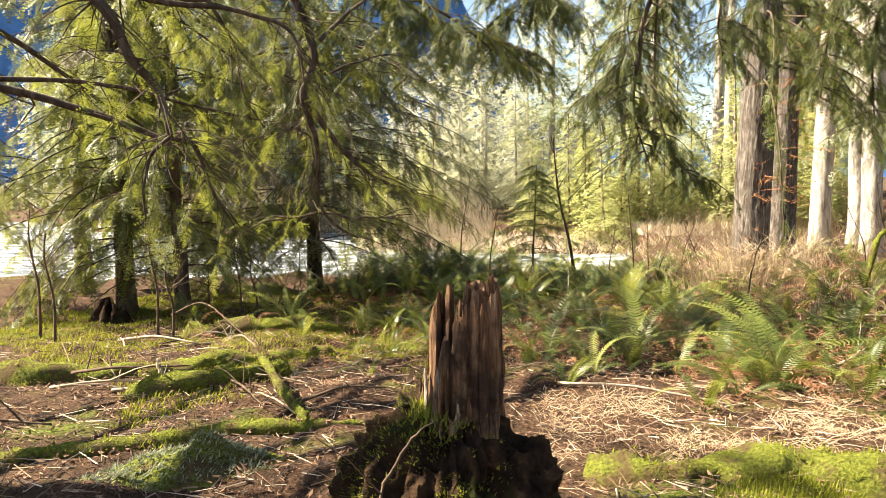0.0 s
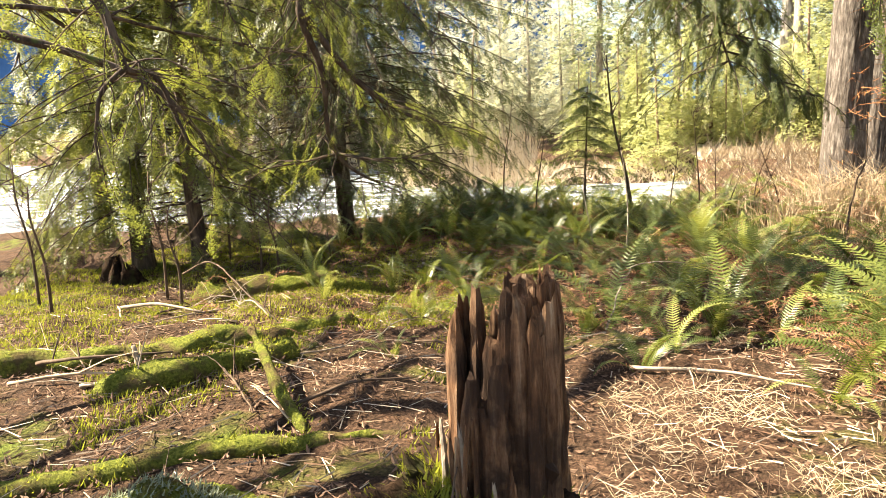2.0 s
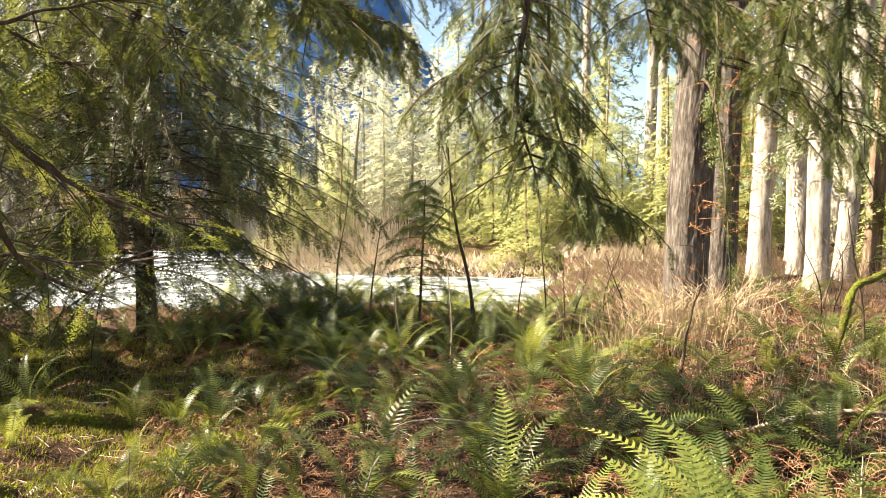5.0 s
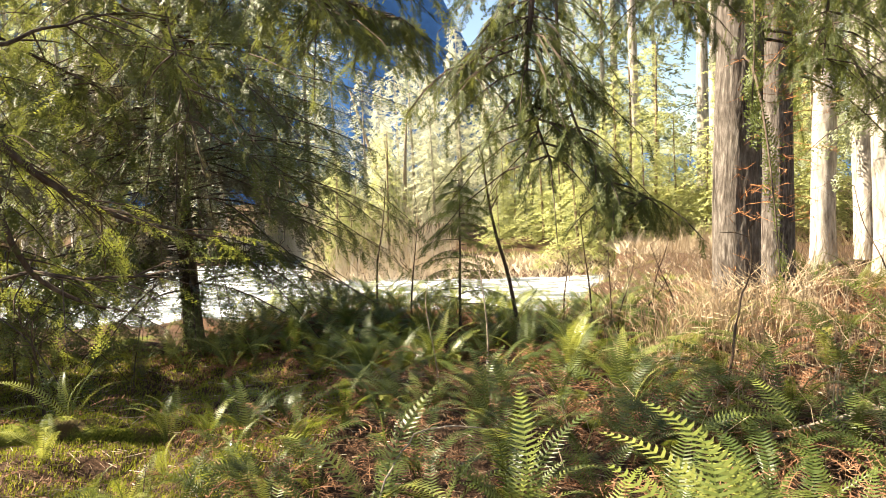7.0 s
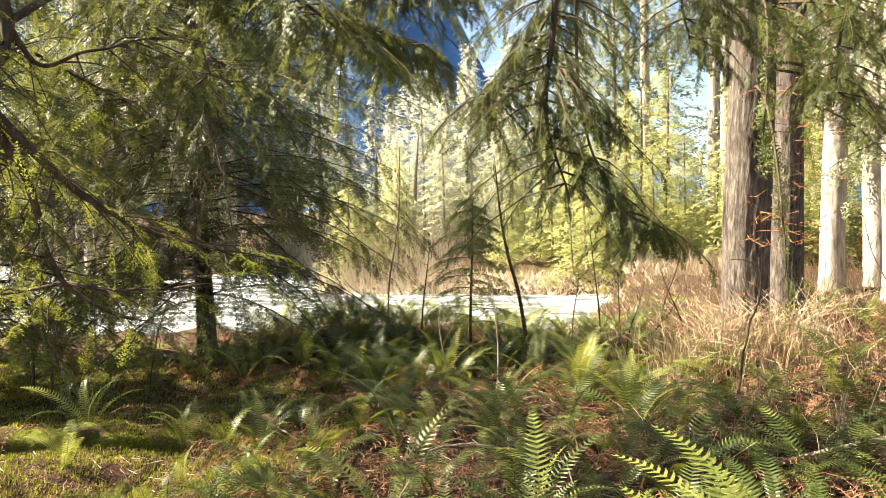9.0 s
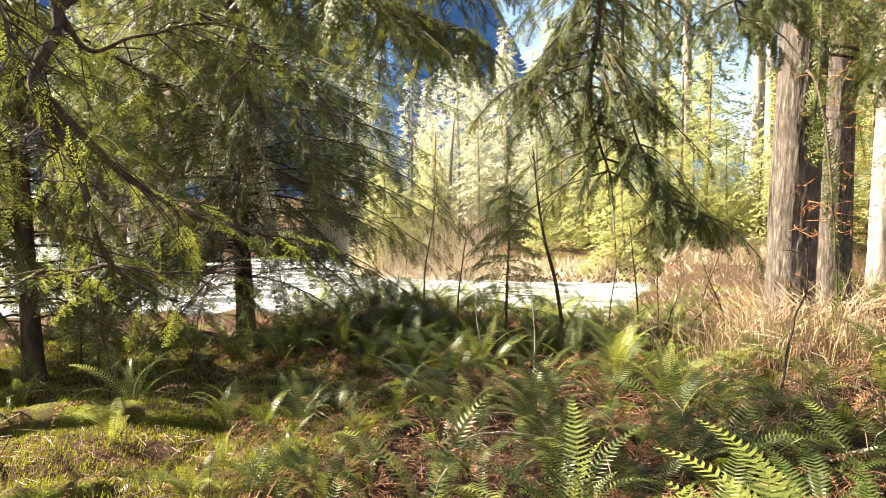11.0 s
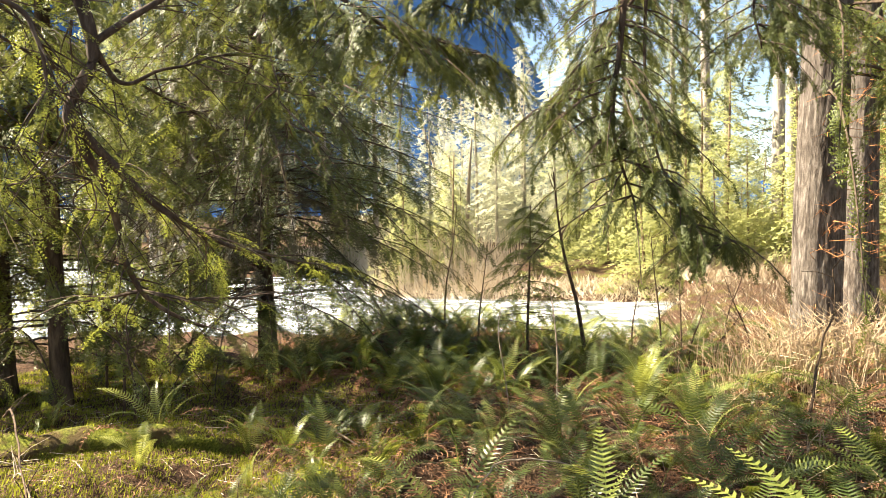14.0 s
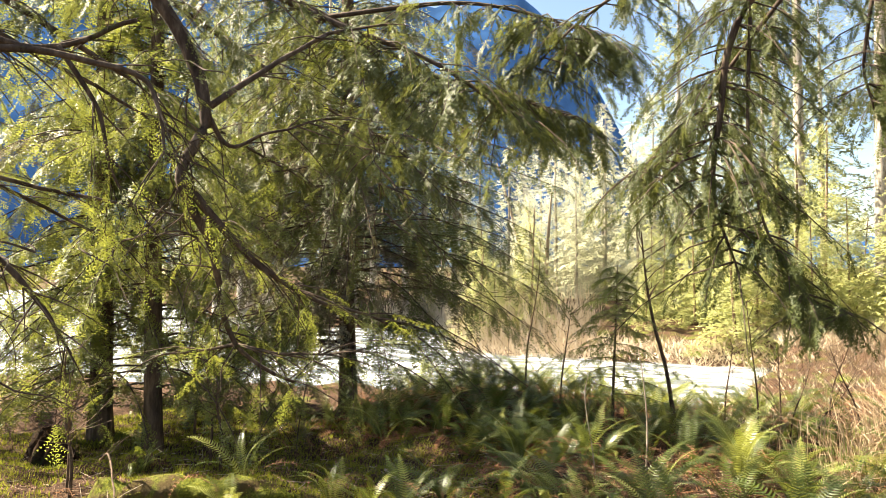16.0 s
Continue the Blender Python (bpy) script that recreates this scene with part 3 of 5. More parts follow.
def build_near_limbs():
    """A tree made up out of view on the left, which reaches bare crooked limbs over the clearing."""
    rnd = random.Random(5)
    x0, y0 = -5.1, 3.2
    tree = thing("fir_tree", x0, y0, ground_z(x0, y0), "old conifer with long crooked bare limbs hung with thin sprays", "tree")
    part("trunk", trunk_mesh(10, 0.2, 0.1, BARK_DARK, 41), tree)
    gz = ground_z(x0, y0)
    crown = Pile()

    def limb(points, r0, r1, sprays, size=0.3, reach=1.0):
        line = smooth_line(points, 6)
        wob = np.array([[noise.noise((q[0] * 5, q[1] * 5, q[2] * 5 + k * 9)) * 0.025 for k in range(3)] for q in line])
        line = line + wob * np.linspace(0, 1, len(line))[:, None]
        main = part("limb", Pile_of(*tube(line - np.array((x0, y0, gz)), r0, r1, 7)).mesh("limb", LIMB, True), tree)
        for i in range(sprays):
            k = rnd.randrange(len(line) // 4, len(line) - 1)
            p, d = line[k], unit(line[k + 1] - line[k])
            way = unit(np.array((rnd.uniform(-1, 1), rnd.uniform(-0.6, 1), rnd.uniform(-0.7, 0.25))) + d * 0.7)
            q1, q2 = p + way * 0.22 * reach, p + way * 0.45 * reach + np.array((0, 0, -0.06))
            part("twig", Pile_of(*tube(smooth_line((p, q1, q2), 2) - np.array((x0, y0, gz)), 0.006, 0.002, 4)).mesh("twig", LIMB), main)
            for m in (q1, q2):
                put_spray(crown, SPRAYS_FINE, m, way + np.array((rnd.uniform(-0.6, 0.6), rnd.uniform(-0.6, 0.6), -0.25)), size * rnd.uniform(0.6, 1.2), rnd)

    def bare_twigs(points, count):
        """Crooked dead twigs that hang from a limb."""
        line = smooth_line(points, 6)
        for _ in range(count):
            p = line[rnd.randrange(len(line) // 5, len(line))] - np.array((x0, y0, gz))
            d = unit((rnd.uniform(-1, 1), rnd.uniform(-1, 1), rnd.uniform(-1.2, 0.5)))
            ln, pts = rnd.uniform(0.25, 0.75), [p]
            for k in range(4):
                d = unit(d + np.array((rnd.uniform(-0.5, 0.5), rnd.uniform(-0.5, 0.5), rnd.uniform(-0.45, 0.3))))
                pts.append(pts[-1] + d * ln / 4)
            part("dead_twig", Pile_of(*tube(smooth_line(pts, 3), rnd.uniform(0.004, 0.009), 0.0015, 4)).mesh("dead_twig", LIMB), tree)

    trunk_at = (-5.05, 3.25)
    for way in (((-2.7, 5.5, 3.9), (-1.23, 6.5, 3.09), (-1.03, 6.42, 2.05), (-1.07, 7.01, 1.02)), ((-2.7, 5.5, 3.9), (-1.6, 6.2, 3.5), (-0.57, 7.32, 3.13), (-0.2, 7.5, 1.9)), ((-3.4, 4.7, 3.05), (-1.89, 4.92, 2.5), (-1.35, 5.35, 1.21)), ((-3.3, 5.3, 2.1), (-2.04, 6.04, 1.62), (-1.4, 7.3, 1.85))):
        bare_twigs(way, 34)
    limb(((*trunk_at, 4.4), (-2.7, 5.5, 3.9), (-1.6, 6.2, 3.5), (-1.23, 6.5, 3.09), (-0.98, 6.58, 2.48), (-1.03, 6.42, 2.05), (-1.01, 6.68, 1.64), (-1.07, 7.01, 1.02), (-0.81, 7.3, 0.74)), 0.065, 0.010, 16)
    limb(((-1.03, 6.42, 2.05), (-0.9, 6.62, 1.78), (-0.72, 6.85, 1.5), (-0.5, 7.1, 1.32), (-0.2, 7.5, 1.15)), 0.031, 0.008, 18)
    limb(((-0.98, 6.58, 2.48), (-0.81, 6.95, 2.81), (-0.57, 7.32, 3.13), (-0.3, 7.7, 3.3)), 0.023, 0.007, 16)
    limb(((-0.98, 6.58, 2.46), (-0.93, 6.73, 2.28), (-0.75, 6.87, 2.37), (-0.45, 7.1, 2.5)), 0.018, 0.005, 10)
    limb(((-1.07, 7.01, 1.02), (-1.3, 7.05, 0.98), (-1.75, 7.0, 0.92)), 0.014, 0.005, 4)
    limb(((-1.07, 7.01, 1.02), (-0.75, 7.15, 0.95), (-0.4, 7.4, 0.97)), 0.014, 0.005, 8)
    limb(((*trunk_at, 3.3), (-3.4, 4.7, 3.05), (-2.4, 4.85, 2.8), (-1.89, 4.92, 2.5), (-1.74, 5.02, 2.15), (-1.6, 5.11, 1.94), (-1.54, 5.14, 1.63), (-1.46, 5.3, 1.55), (-1.35, 5.35, 1.21)), 0.058, 0.010, 18)
    limb(((-1.54, 5.14, 1.63), (-1.66, 5.07, 1.5), (-1.7, 5.05, 1.3), (-1.72, 5.04, 1.1)), 0.017, 0.005, 3)
    limb(((-2.4, 4.85, 2.8), (-1.89, 5.51, 2.66), (-1.49, 5.85, 2.66), (-1.1, 6.12, 2.58), (-0.98, 6.17, 2.42), (-0.93, 6.2, 2.1)), 0.029, 0.007, 18)
    limb(((-3.2, 5.2, 3.9), (-2.5, 5.7, 3.1), (-1.97, 6.01, 2.83), (-1.77, 6.24, 2.84), (-1.41, 6.47, 3.03)), 0.031, 0.013, 13)
    limb(((-1.77, 6.24, 2.84), (-1.63, 6.4, 2.48), (-1.6, 6.5, 2.1), (-1.5, 6.7, 1.8)), 0.018, 0.005, 10)
    limb(((*trunk_at, 2.5), (-3.3, 5.3, 2.1), (-2.5, 5.8, 1.85), (-2.04, 6.04, 1.62), (-1.84, 6.19, 1.34), (-1.7, 6.3, 1.0)), 0.042, 0.008, 18)
    limb(((-3.3, 5.3, 2.1), (-2.7, 6.1, 2.15), (-2.1, 6.8, 2.0), (-1.4, 7.3, 1.85)), 0.023, 0.007, 18)
    limb(((*trunk_at, 4.0), (-3.6, 6.0, 3.6), (-2.8, 7.0, 3.1), (-2.2, 7.8, 2.6)), 0.039, 0.008, 29)
    limb(((*trunk_at, 3.6), (-3.9, 6.0, 2.8), (-3.5, 7.2, 2.2), (-3.1, 8.2, 1.7)), 0.039, 0.008, 29)
    shade = Pile()

    def weeping(points, r0, r1, twigs, size, spread):
        """A limb with a curtain of drooping twigs."""
        line = smooth_line(points, 6)
        main = part("limb", Pile_of(*tube(line - np.array((x0, y0, gz)), r0, r1, 6)).mesh("limb", LIMB, True), tree)
        for i in range(twigs):
            k = rnd.randrange(len(line) // 4, len(line))
            az, ln = rnd.uniform(0, 6.28), spread * rnd.uniform(0.35, 1.0)
            out = np.array((math.cos(az), math.sin(az), 0)) * ln
            q = [line[k] + out * m + np.array((0, 0, 0.05 * ln * m - 0.75 * ln * m * m)) for m in (0, 0.35, 0.7, 1)]
            part("twig", Pile_of(*tube(np.array(q) - np.array((x0, y0, gz)), 0.006, 0.002, 4)).mesh("twig", LIMB), main)
            for m in (0.25, 0.45, 0.6, 0.75, 0.9, 1.0):
                at = line[k] + out * m + np.array((0, 0, 0.05 * ln * m - 0.75 * ln * m * m))
                put_spray(shade, SPRAYS, at, out + np.array((rnd.uniform(-0.6, 0.6), rnd.uniform(-0.6, 0.6), rnd.uniform(-1.0, -0.2))), size * rnd.uniform(0.5, 1.15), rnd, 0.8)

    weeping(((*trunk_at, 5.0), (-3.2, 6.2, 4.6), (-1.8, 7.2, 3.9), (-0.8, 7.7, 3.4), (0.0, 7.9, 3.05), (0.6, 8.0, 2.6)), 0.05, 0.008, 88, 0.23, 0.8)
    weeping(((-1.8, 7.2, 3.9), (-0.9, 7.9, 3.5), (-0.2, 8.3, 3.1), (0.35, 8.5, 2.95), (0.85, 8.6, 2.75)), 0.03, 0.007, 86, 0.22, 0.72)
    weeping(((-0.9, 7.9, 3.5), (0.1, 8.2, 3.6), (0.8, 8.4, 3.45), (1.2, 8.5, 3.25)), 0.02, 0.006, 56, 0.22, 0.7)
    weeping(((-3.2, 6.2, 4.6), (-2.2, 7.6, 3.7), (-1.3, 8.3, 3.0), (-0.6, 8.5, 2.6)), 0.03, 0.007, 56, 0.23, 0.8)
    weeping(((*trunk_at, 4.6), (-3.9, 6.6, 4.0), (-2.9, 8.0, 3.2), (-2.2, 8.6, 2.7), (-1.7, 8.8, 2.4)), 0.04, 0.007, 50, 0.23, 0.85)
    part("shaded_crown", Pile_of(np.concatenate(shade.v) - np.array((x0, y0, gz)), np.concatenate(shade.t)).mesh("shaded_crown", NEEDLE_DARK), tree, "curtain of drooping sprays coloured dark brownish for shade")
    crown.v = [v - np.array((x0, y0, gz)) for v in crown.v]
    # High boughs out of view, added to cast dappled shade on the ground.
    for i in range(0, 22, 2):
        z = 4.4 + 5.1 * (i + rnd.random()) / 22
        bough(tree, crown, None, (0, 0, z), i * 2.4, rnd.uniform(1.2, 2.6) * (1.2 - z / 14), 0.1, rnd.uniform(0.3, 0.6), rnd, SPRAYS_MID, 0.5, 12, 0.02)
    part("crown", crown.mesh("crown", NEEDLE_LIT), tree, "thin sprays of needles in the lighter, sunlit yellow-green")


build_near_limbs()


def build_hanging_bough():
    """A tall tree beside the clearing lets long boughs hang into the view."""
    rnd = random.Random(12)
    x0, y0 = 7.2, 7.6
    tree = thing("hemlock_tree", x0, y0, ground_z(x0, y0), "tall hemlock with long boughs hanging over the ferns", "tree")
    gz = ground_z(x0, y0)
    part("trunk", trunk_mesh(13, 0.2, 0.1, BARK_MID, 43), tree)
    home = np.array((x0, y0, gz))
    crown = Pile()

    def hanging(points, r0, r1, sprays, size, spread):
        line = smooth_line(points, 6)
        main = part("limb", Pile_of(*tube(line - home, r0, r1, 6)).mesh("limb", LIMB, True), tree)
        for i in range(sprays):
            k = rnd.randrange(len(line) // 3, len(line) - 1)
            p = line[k]
            az = rnd.uniform(0, 2 * math.pi)
            ln = spread * rnd.uniform(0.4, 1.0) * (0.55 + 0.6 * k / len(line))
            out = np.array((math.cos(az), 0.7 * math.sin(az), 0))
            q = [p + out * ln * s + np.array((0, 0, -0.12 * ln * s - 0.55 * ln * s * s)) for s in (0, 0.35, 0.7, 1)]
            part("twig", Pile_of(*tube(np.array(q) - home, 0.006, 0.002, 4)).mesh("twig", LIMB), main)
            for m in (0.2, 0.35, 0.5, 0.65, 0.8, 0.9, 1.0):
                at = p + out * ln * m + np.array((0, 0, -0.12 * ln * m - 0.55 * ln * m * m))
                put_spray(crown, SPRAYS, at, out * 0.55 + np.array((rnd.uniform(-0.6, 0.6), rnd.uniform(-0.6, 0.6), rnd.uniform(-1.5, -0.45))), size * rnd.uniform(0.5, 1.1), rnd, 0.9)

    hanging(((7.1, 7.6, 6.0), (5.0, 7.6, 5.2), (3.0, 7.5, 4.0), (2.1, 7.5, 3.1), (1.93, 7.49, 2.4), (1.9, 7.49, 1.95), (2.03, 7.48, 1.5)), 0.045, 0.006, 92, 0.165, 0.72)
    hanging(((3.0, 7.5, 4.0), (2.4, 7.7, 3.3), (2.0, 7.6, 2.75), (1.7, 7.55, 2.3), (1.4, 7.5, 2.05)), 0.02, 0.005, 44, 0.165, 0.5)
    hanging(((2.1, 7.5, 3.0), (2.08, 7.45, 2.3), (2.15, 7.4, 1.8), (2.35, 7.4, 1.4), (2.62, 7.42, 1.28)), 0.012, 0.004, 30, 0.16, 0.36)
    hanging(((5.0, 7.6, 5.2), (4.0, 8.0, 4.4), (3.1, 8.3, 3.7), (2.9, 8.4, 3.0), (2.95, 8.4, 2.6)), 0.03, 0.006, 44, 0.2, 0.66)
    hanging(((7.1, 7.6, 5.2), (6.0, 8.8, 4.4), (5.2, 9.6, 3.6), (5.1, 9.8, 2.8), (5.2, 9.9, 2.0)), 0.04, 0.006, 54, 0.21, 0.66)
    hanging(((3.0, 7.5, 4.0), (1.9, 7.9, 3.7), (1.1, 8.1, 3.35), (0.6, 8.3, 3.0)), 0.022, 0.005, 40, 0.2, 0.6)
    hanging(((5.0, 7.6, 5.2), (4.2, 8.6, 4.0), (3.5, 9.0, 3.3), (3.2, 9.1, 2.85)), 0.025, 0.006, 44, 0.2, 0.7)
    hanging(((7.1, 7.6, 5.2), (5.8, 9.0, 4.6), (4.9, 9.6, 3.9), (4.6, 9.8, 3.1), (4.55, 9.9, 2.3)), 0.04, 0.006, 66, 0.2, 0.65)
    hanging(((5.0, 7.6, 5.2), (3.6, 8.0, 4.6), (2.5, 8.4, 3.9), (2.0, 8.6, 3.2), (2.1, 8.7, 2.5)), 0.03, 0.006, 54, 0.2, 0.75)
    crown.v = [v - home for v in crown.v]
    part("crown", crown.mesh("crown", NEEDLE_DARK), tree, "hanging sprays of short needles in the dark shade colour")


build_hanging_bough()


def build_saplings():
    """The thin dark young hemlock by the water, and lean bare stems."""
    rnd = random.Random(3)
    x, y = 0.95, 12.0
    tree = thing("hemlock_sapling", x, y, ground_z(x, y), "thin young hemlock with sparse flat dark boughs by the river", "sapling")
    part("trunk", Pile_of(*tube(smooth_line(((0, 0, -0.1), (0.02, 0, 0.7), (0.05, 0, 1.4), (0.07, 0, 2.15)), 4), 0.024, 0.006, 7)).mesh("trunk", BARK_DARK, True), tree)
    crown = Pile()
    for i in range(34):
        s = (i + rnd.random()) / 34
        z = 0.5 + 1.65 * s
        bough(tree, crown, None, (0.06 * s, 0, z), i * 2.4, 0.95 * (1 - s) ** 0.6 * rnd.uniform(0.4, 1.1) + 0.1, 0.12, 0.3, rnd, SPRAYS_MID, 0.25, 13, 0.006, 0.2, 0.12)
    part("crown", crown.mesh("crown", NEEDLE), tree, "flat sparse sprays of dark needles")

    def stem(points, r, twigs, label, mat=TWIG, seed=0):
        rn = random.Random(seed)
        p0 = np.array((points[0][0], points[0][1], ground_z(points[0][0], points[0][1])))
        ob = thing("bare_sapling", *p0, label, "sapling", "bare saplings")
        line = smooth_line(points, 5) - p0
        line[0][2] = -0.05
        main = part("stem", Pile_of(*tube(line, r, r * 0.3, 6)).mesh("stem", mat, True), ob)
        for _ in range(twigs):
            k = rn.randrange(len(line) // 3, len(line))
            a = line[k]
            d = np.array((rn.uniform(-1, 1), rn.uniform(-1, 1), rn.uniform(0.1, 1.0)))
            ln = rn.uniform(0.12, 0.45)
            part("twig", Pile_of(*tube(smooth_line((a, a + d * ln * 0.5, a + d * ln + np.array((rn.uniform(-0.1, 0.1), 0, 0.05))), 2), r * 0.3, r * 0.1, 3)).mesh("twig", mat), main)

    stem(((1.72, 12.4, -0.6), (1.6, 12.45, 0.2), (1.45, 12.4, 0.8), (1.36, 12.35, 1.35), (1.3, 12.3, 2.0)), 0.034, 14, "leaning dark bare sapling by the water", seed=1)
    stem(((1.42, 9.95, -0.5), (1.44, 9.95, 0.0), (1.4, 9.95, 0.5), (1.36, 9.95, 0.75)), 0.012, 0, "pale thin bare stem among the ferns", PALESTICK, 2)
    stem(((1.05, 9.2, -0.5), (1.0, 9.3, -0.1), (0.92, 9.4, 0.35), (0.95, 9.45, 0.6)), 0.008, 2, "pale crooked bare stem among the ferns", PALESTICK, 3)
    rn = random.Random(77)
    for i, (x, y) in enumerate(((2.7, 12.5), (3.0, 12.9), (2.35, 13.2), (3.3, 12.3), (3.55, 12.9), (2.95, 11.9), (3.75, 12.2), (0.2, 12.6), (-0.35, 12.9), (5.6, 10.6), (6.1, 10.0), (5.9, 11.4), (6.6, 9.4), (5.2, 9.3), (7.0, 10.4), (7.4, 11.6), (6.4, 12.4))):
        h, g = rn.uniform(0.9, 1.9), ground_z(x, y)
        dx, dy = rn.uniform(-0.35, 0.35), rn.uniform(-0.2, 0.2)
        stem(((x, y, g), (x + dx * 0.2, y, g + h * 0.35), (x + dx * 0.8, y + dy, g + h * 0.7), (x + dx * 1.2, y + dy, g + h)), rn.uniform(0.009, 0.017), 16, "thin bare shrub stem with fine twigs", TWIG, 100 + i)
    for i, (x, y, h) in enumerate(((-3.25, 7.7, 1.3), (-2.95, 9.2, 1.2), (-3.8, 10.0, 1.5), (-4.3, 7.2, 1.4), (-2.6, 8.9, 0.9), (-3.9, 6.9, 1.2), (-2.9, 7.4, 0.9))):
        g = ground_z(x, y)
        stem(((x, y, g), (x + 0.02, y, g + h * 0.4), (x - 0.05, y, g + h * 0.75), (x - 0.02, y, g + h)), 0.016, 22, "thin bare sapling on the mossy ground", TWIG, 200 + i)


build_saplings()


def build_far_trees():
    rnd = random.Random(9)
    tall = [far_conifer("river_conifer", h, w, 60 + i, NEEDLE_FAR_HAZE, "tall distant conifer, its needles paled for sun and haze", "trees across the river", BARK_PALE, 1.35, d, st)
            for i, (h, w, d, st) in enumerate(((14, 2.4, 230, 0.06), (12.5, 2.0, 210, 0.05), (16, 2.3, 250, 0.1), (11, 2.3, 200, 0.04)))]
    wood = [far_conifer("wood_conifer", h, w, 65 + i, NEEDLE_FAR_DARK, "tall distant conifer in a darker copy of the far needle colour", "conifers of the wood", BARK_PALE, 1.35, d, st)
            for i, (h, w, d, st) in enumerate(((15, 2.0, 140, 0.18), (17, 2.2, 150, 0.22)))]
    young = [far_conifer("young_conifer", h, w, 70 + i, NEEDLE_YOUNG_HAZE, "young yellow-green conifer, its needles paled for sun and haze", "young trees on the far bank", BARK_MID, 0.8, d, 0.03)
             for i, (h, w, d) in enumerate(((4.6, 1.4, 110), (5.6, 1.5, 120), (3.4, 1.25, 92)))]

    def spot(kinds, x, y, s=1.0, used=set()):
        src = kinds[rnd.randrange(len(kinds))]
        m = Matrix.LocRotScale((x, y, ground_z(x, y) - 0.1), Euler((0, 0, rnd.uniform(0, 6.28))), None)
        if src.name in used:
            ob = copy_thing(src, m)
        else:
            used.add(src.name)
            src.matrix_basis = m
            ob = src
        ob.scale = (s, s, s * rnd.uniform(0.92, 1.1))

    # The group of tall conifers that stands out against the blue mountain.
    for x, y, s in ((-6.6, 48.2, 0.97), (-5.2, 50.5, 1.02), (-3.8, 47, 0.92), (-8.2, 51, 0.75), (-2.2, 45, 0.95), (-0.6, 48, 0.95), (0.8, 43, 0.85), (-4.8, 43.5, 0.8), (-7.0, 44.5, 0.62),
                    (-1.6, 40, 0.7), (2.4, 46, 1.05), (3.8, 42, 0.95), (-9.6, 53, 0.5), (-6.0, 41.5, 0.55), (0.2, 37, 0.6), (5.2, 47, 1.15), (-3.0, 39.0, 0.6), (-8.6, 36.5, 0.7), (-6.3, 37.5, 0.65), (-7.5, 36, 0.72)):
        spot(tall, x, y, s)
    for i in range(22):
        x = rnd.uniform(2, 34)
        spot(wood, x, 34 + rnd.uniform(0, 22) + 0.1 * x, rnd.uniform(0.9, 1.5))
    for i in range(18):
        x = rnd.uniform(-26, -11)
        spot(wood, x, shore_far(x) + rnd.uniform(1, 5), rnd.uniform(0.7, 1.05))
    for i in range(10):
        x = rnd.uniform(-13.5, -7.4)
        spot(wood, x, shore_far(x) + rnd.uniform(1.5, 5), rnd.uniform(0.75, 1.05))
    for i in range(14):
        spot(wood, rnd.uniform(12, 30), rnd.uniform(24, 40), rnd.uniform(0.6, 0.95))
    for i in range(7):
        spot(wood, rnd.uniform(15, 27), rnd.uniform(20, 34), rnd.uniform(0.9, 1.2))
    for i in range(5):
        x = rnd.uniform(-50, -22)
        spot(tall, x, shore_far(x) + rnd.uniform(3, 20), rnd.uniform(0.55, 1.1))
    for i in range(38):
        x = rnd.uniform(1.2, 13)
        spot(young, x, 23.0 + rnd.uniform(0, 7) + max(0, x - 8) * 0.4, rnd.uniform(0.6, 1.1))
    for i in range(18):
        x = rnd.uniform(-11, 1.5)
        spot(young, x, shore_far(x) + rnd.uniform(1.8, 9), rnd.uniform(0.5, 0.95))
    for i in range(16):
        x = rnd.uniform(8, 24)
        spot(young, x, rnd.uniform(16, 27), rnd.uniform(0.5, 1.0))
    for i in range(4):
        spot(tall, rnd.uniform(20, 34), rnd.uniform(4, 30), rnd.uniform(1.0, 1.5))
    # Unseen conifers added behind the camera, to close off light from there.
    for i in range(4):
        a = rnd.uniform(2.2, 4.2)
        spot(tall, 24 * math.sin(a) + rnd.uniform(-4, 4), -2 + 20 * math.cos(a), rnd.uniform(0.9, 1.3))


build_far_trees()


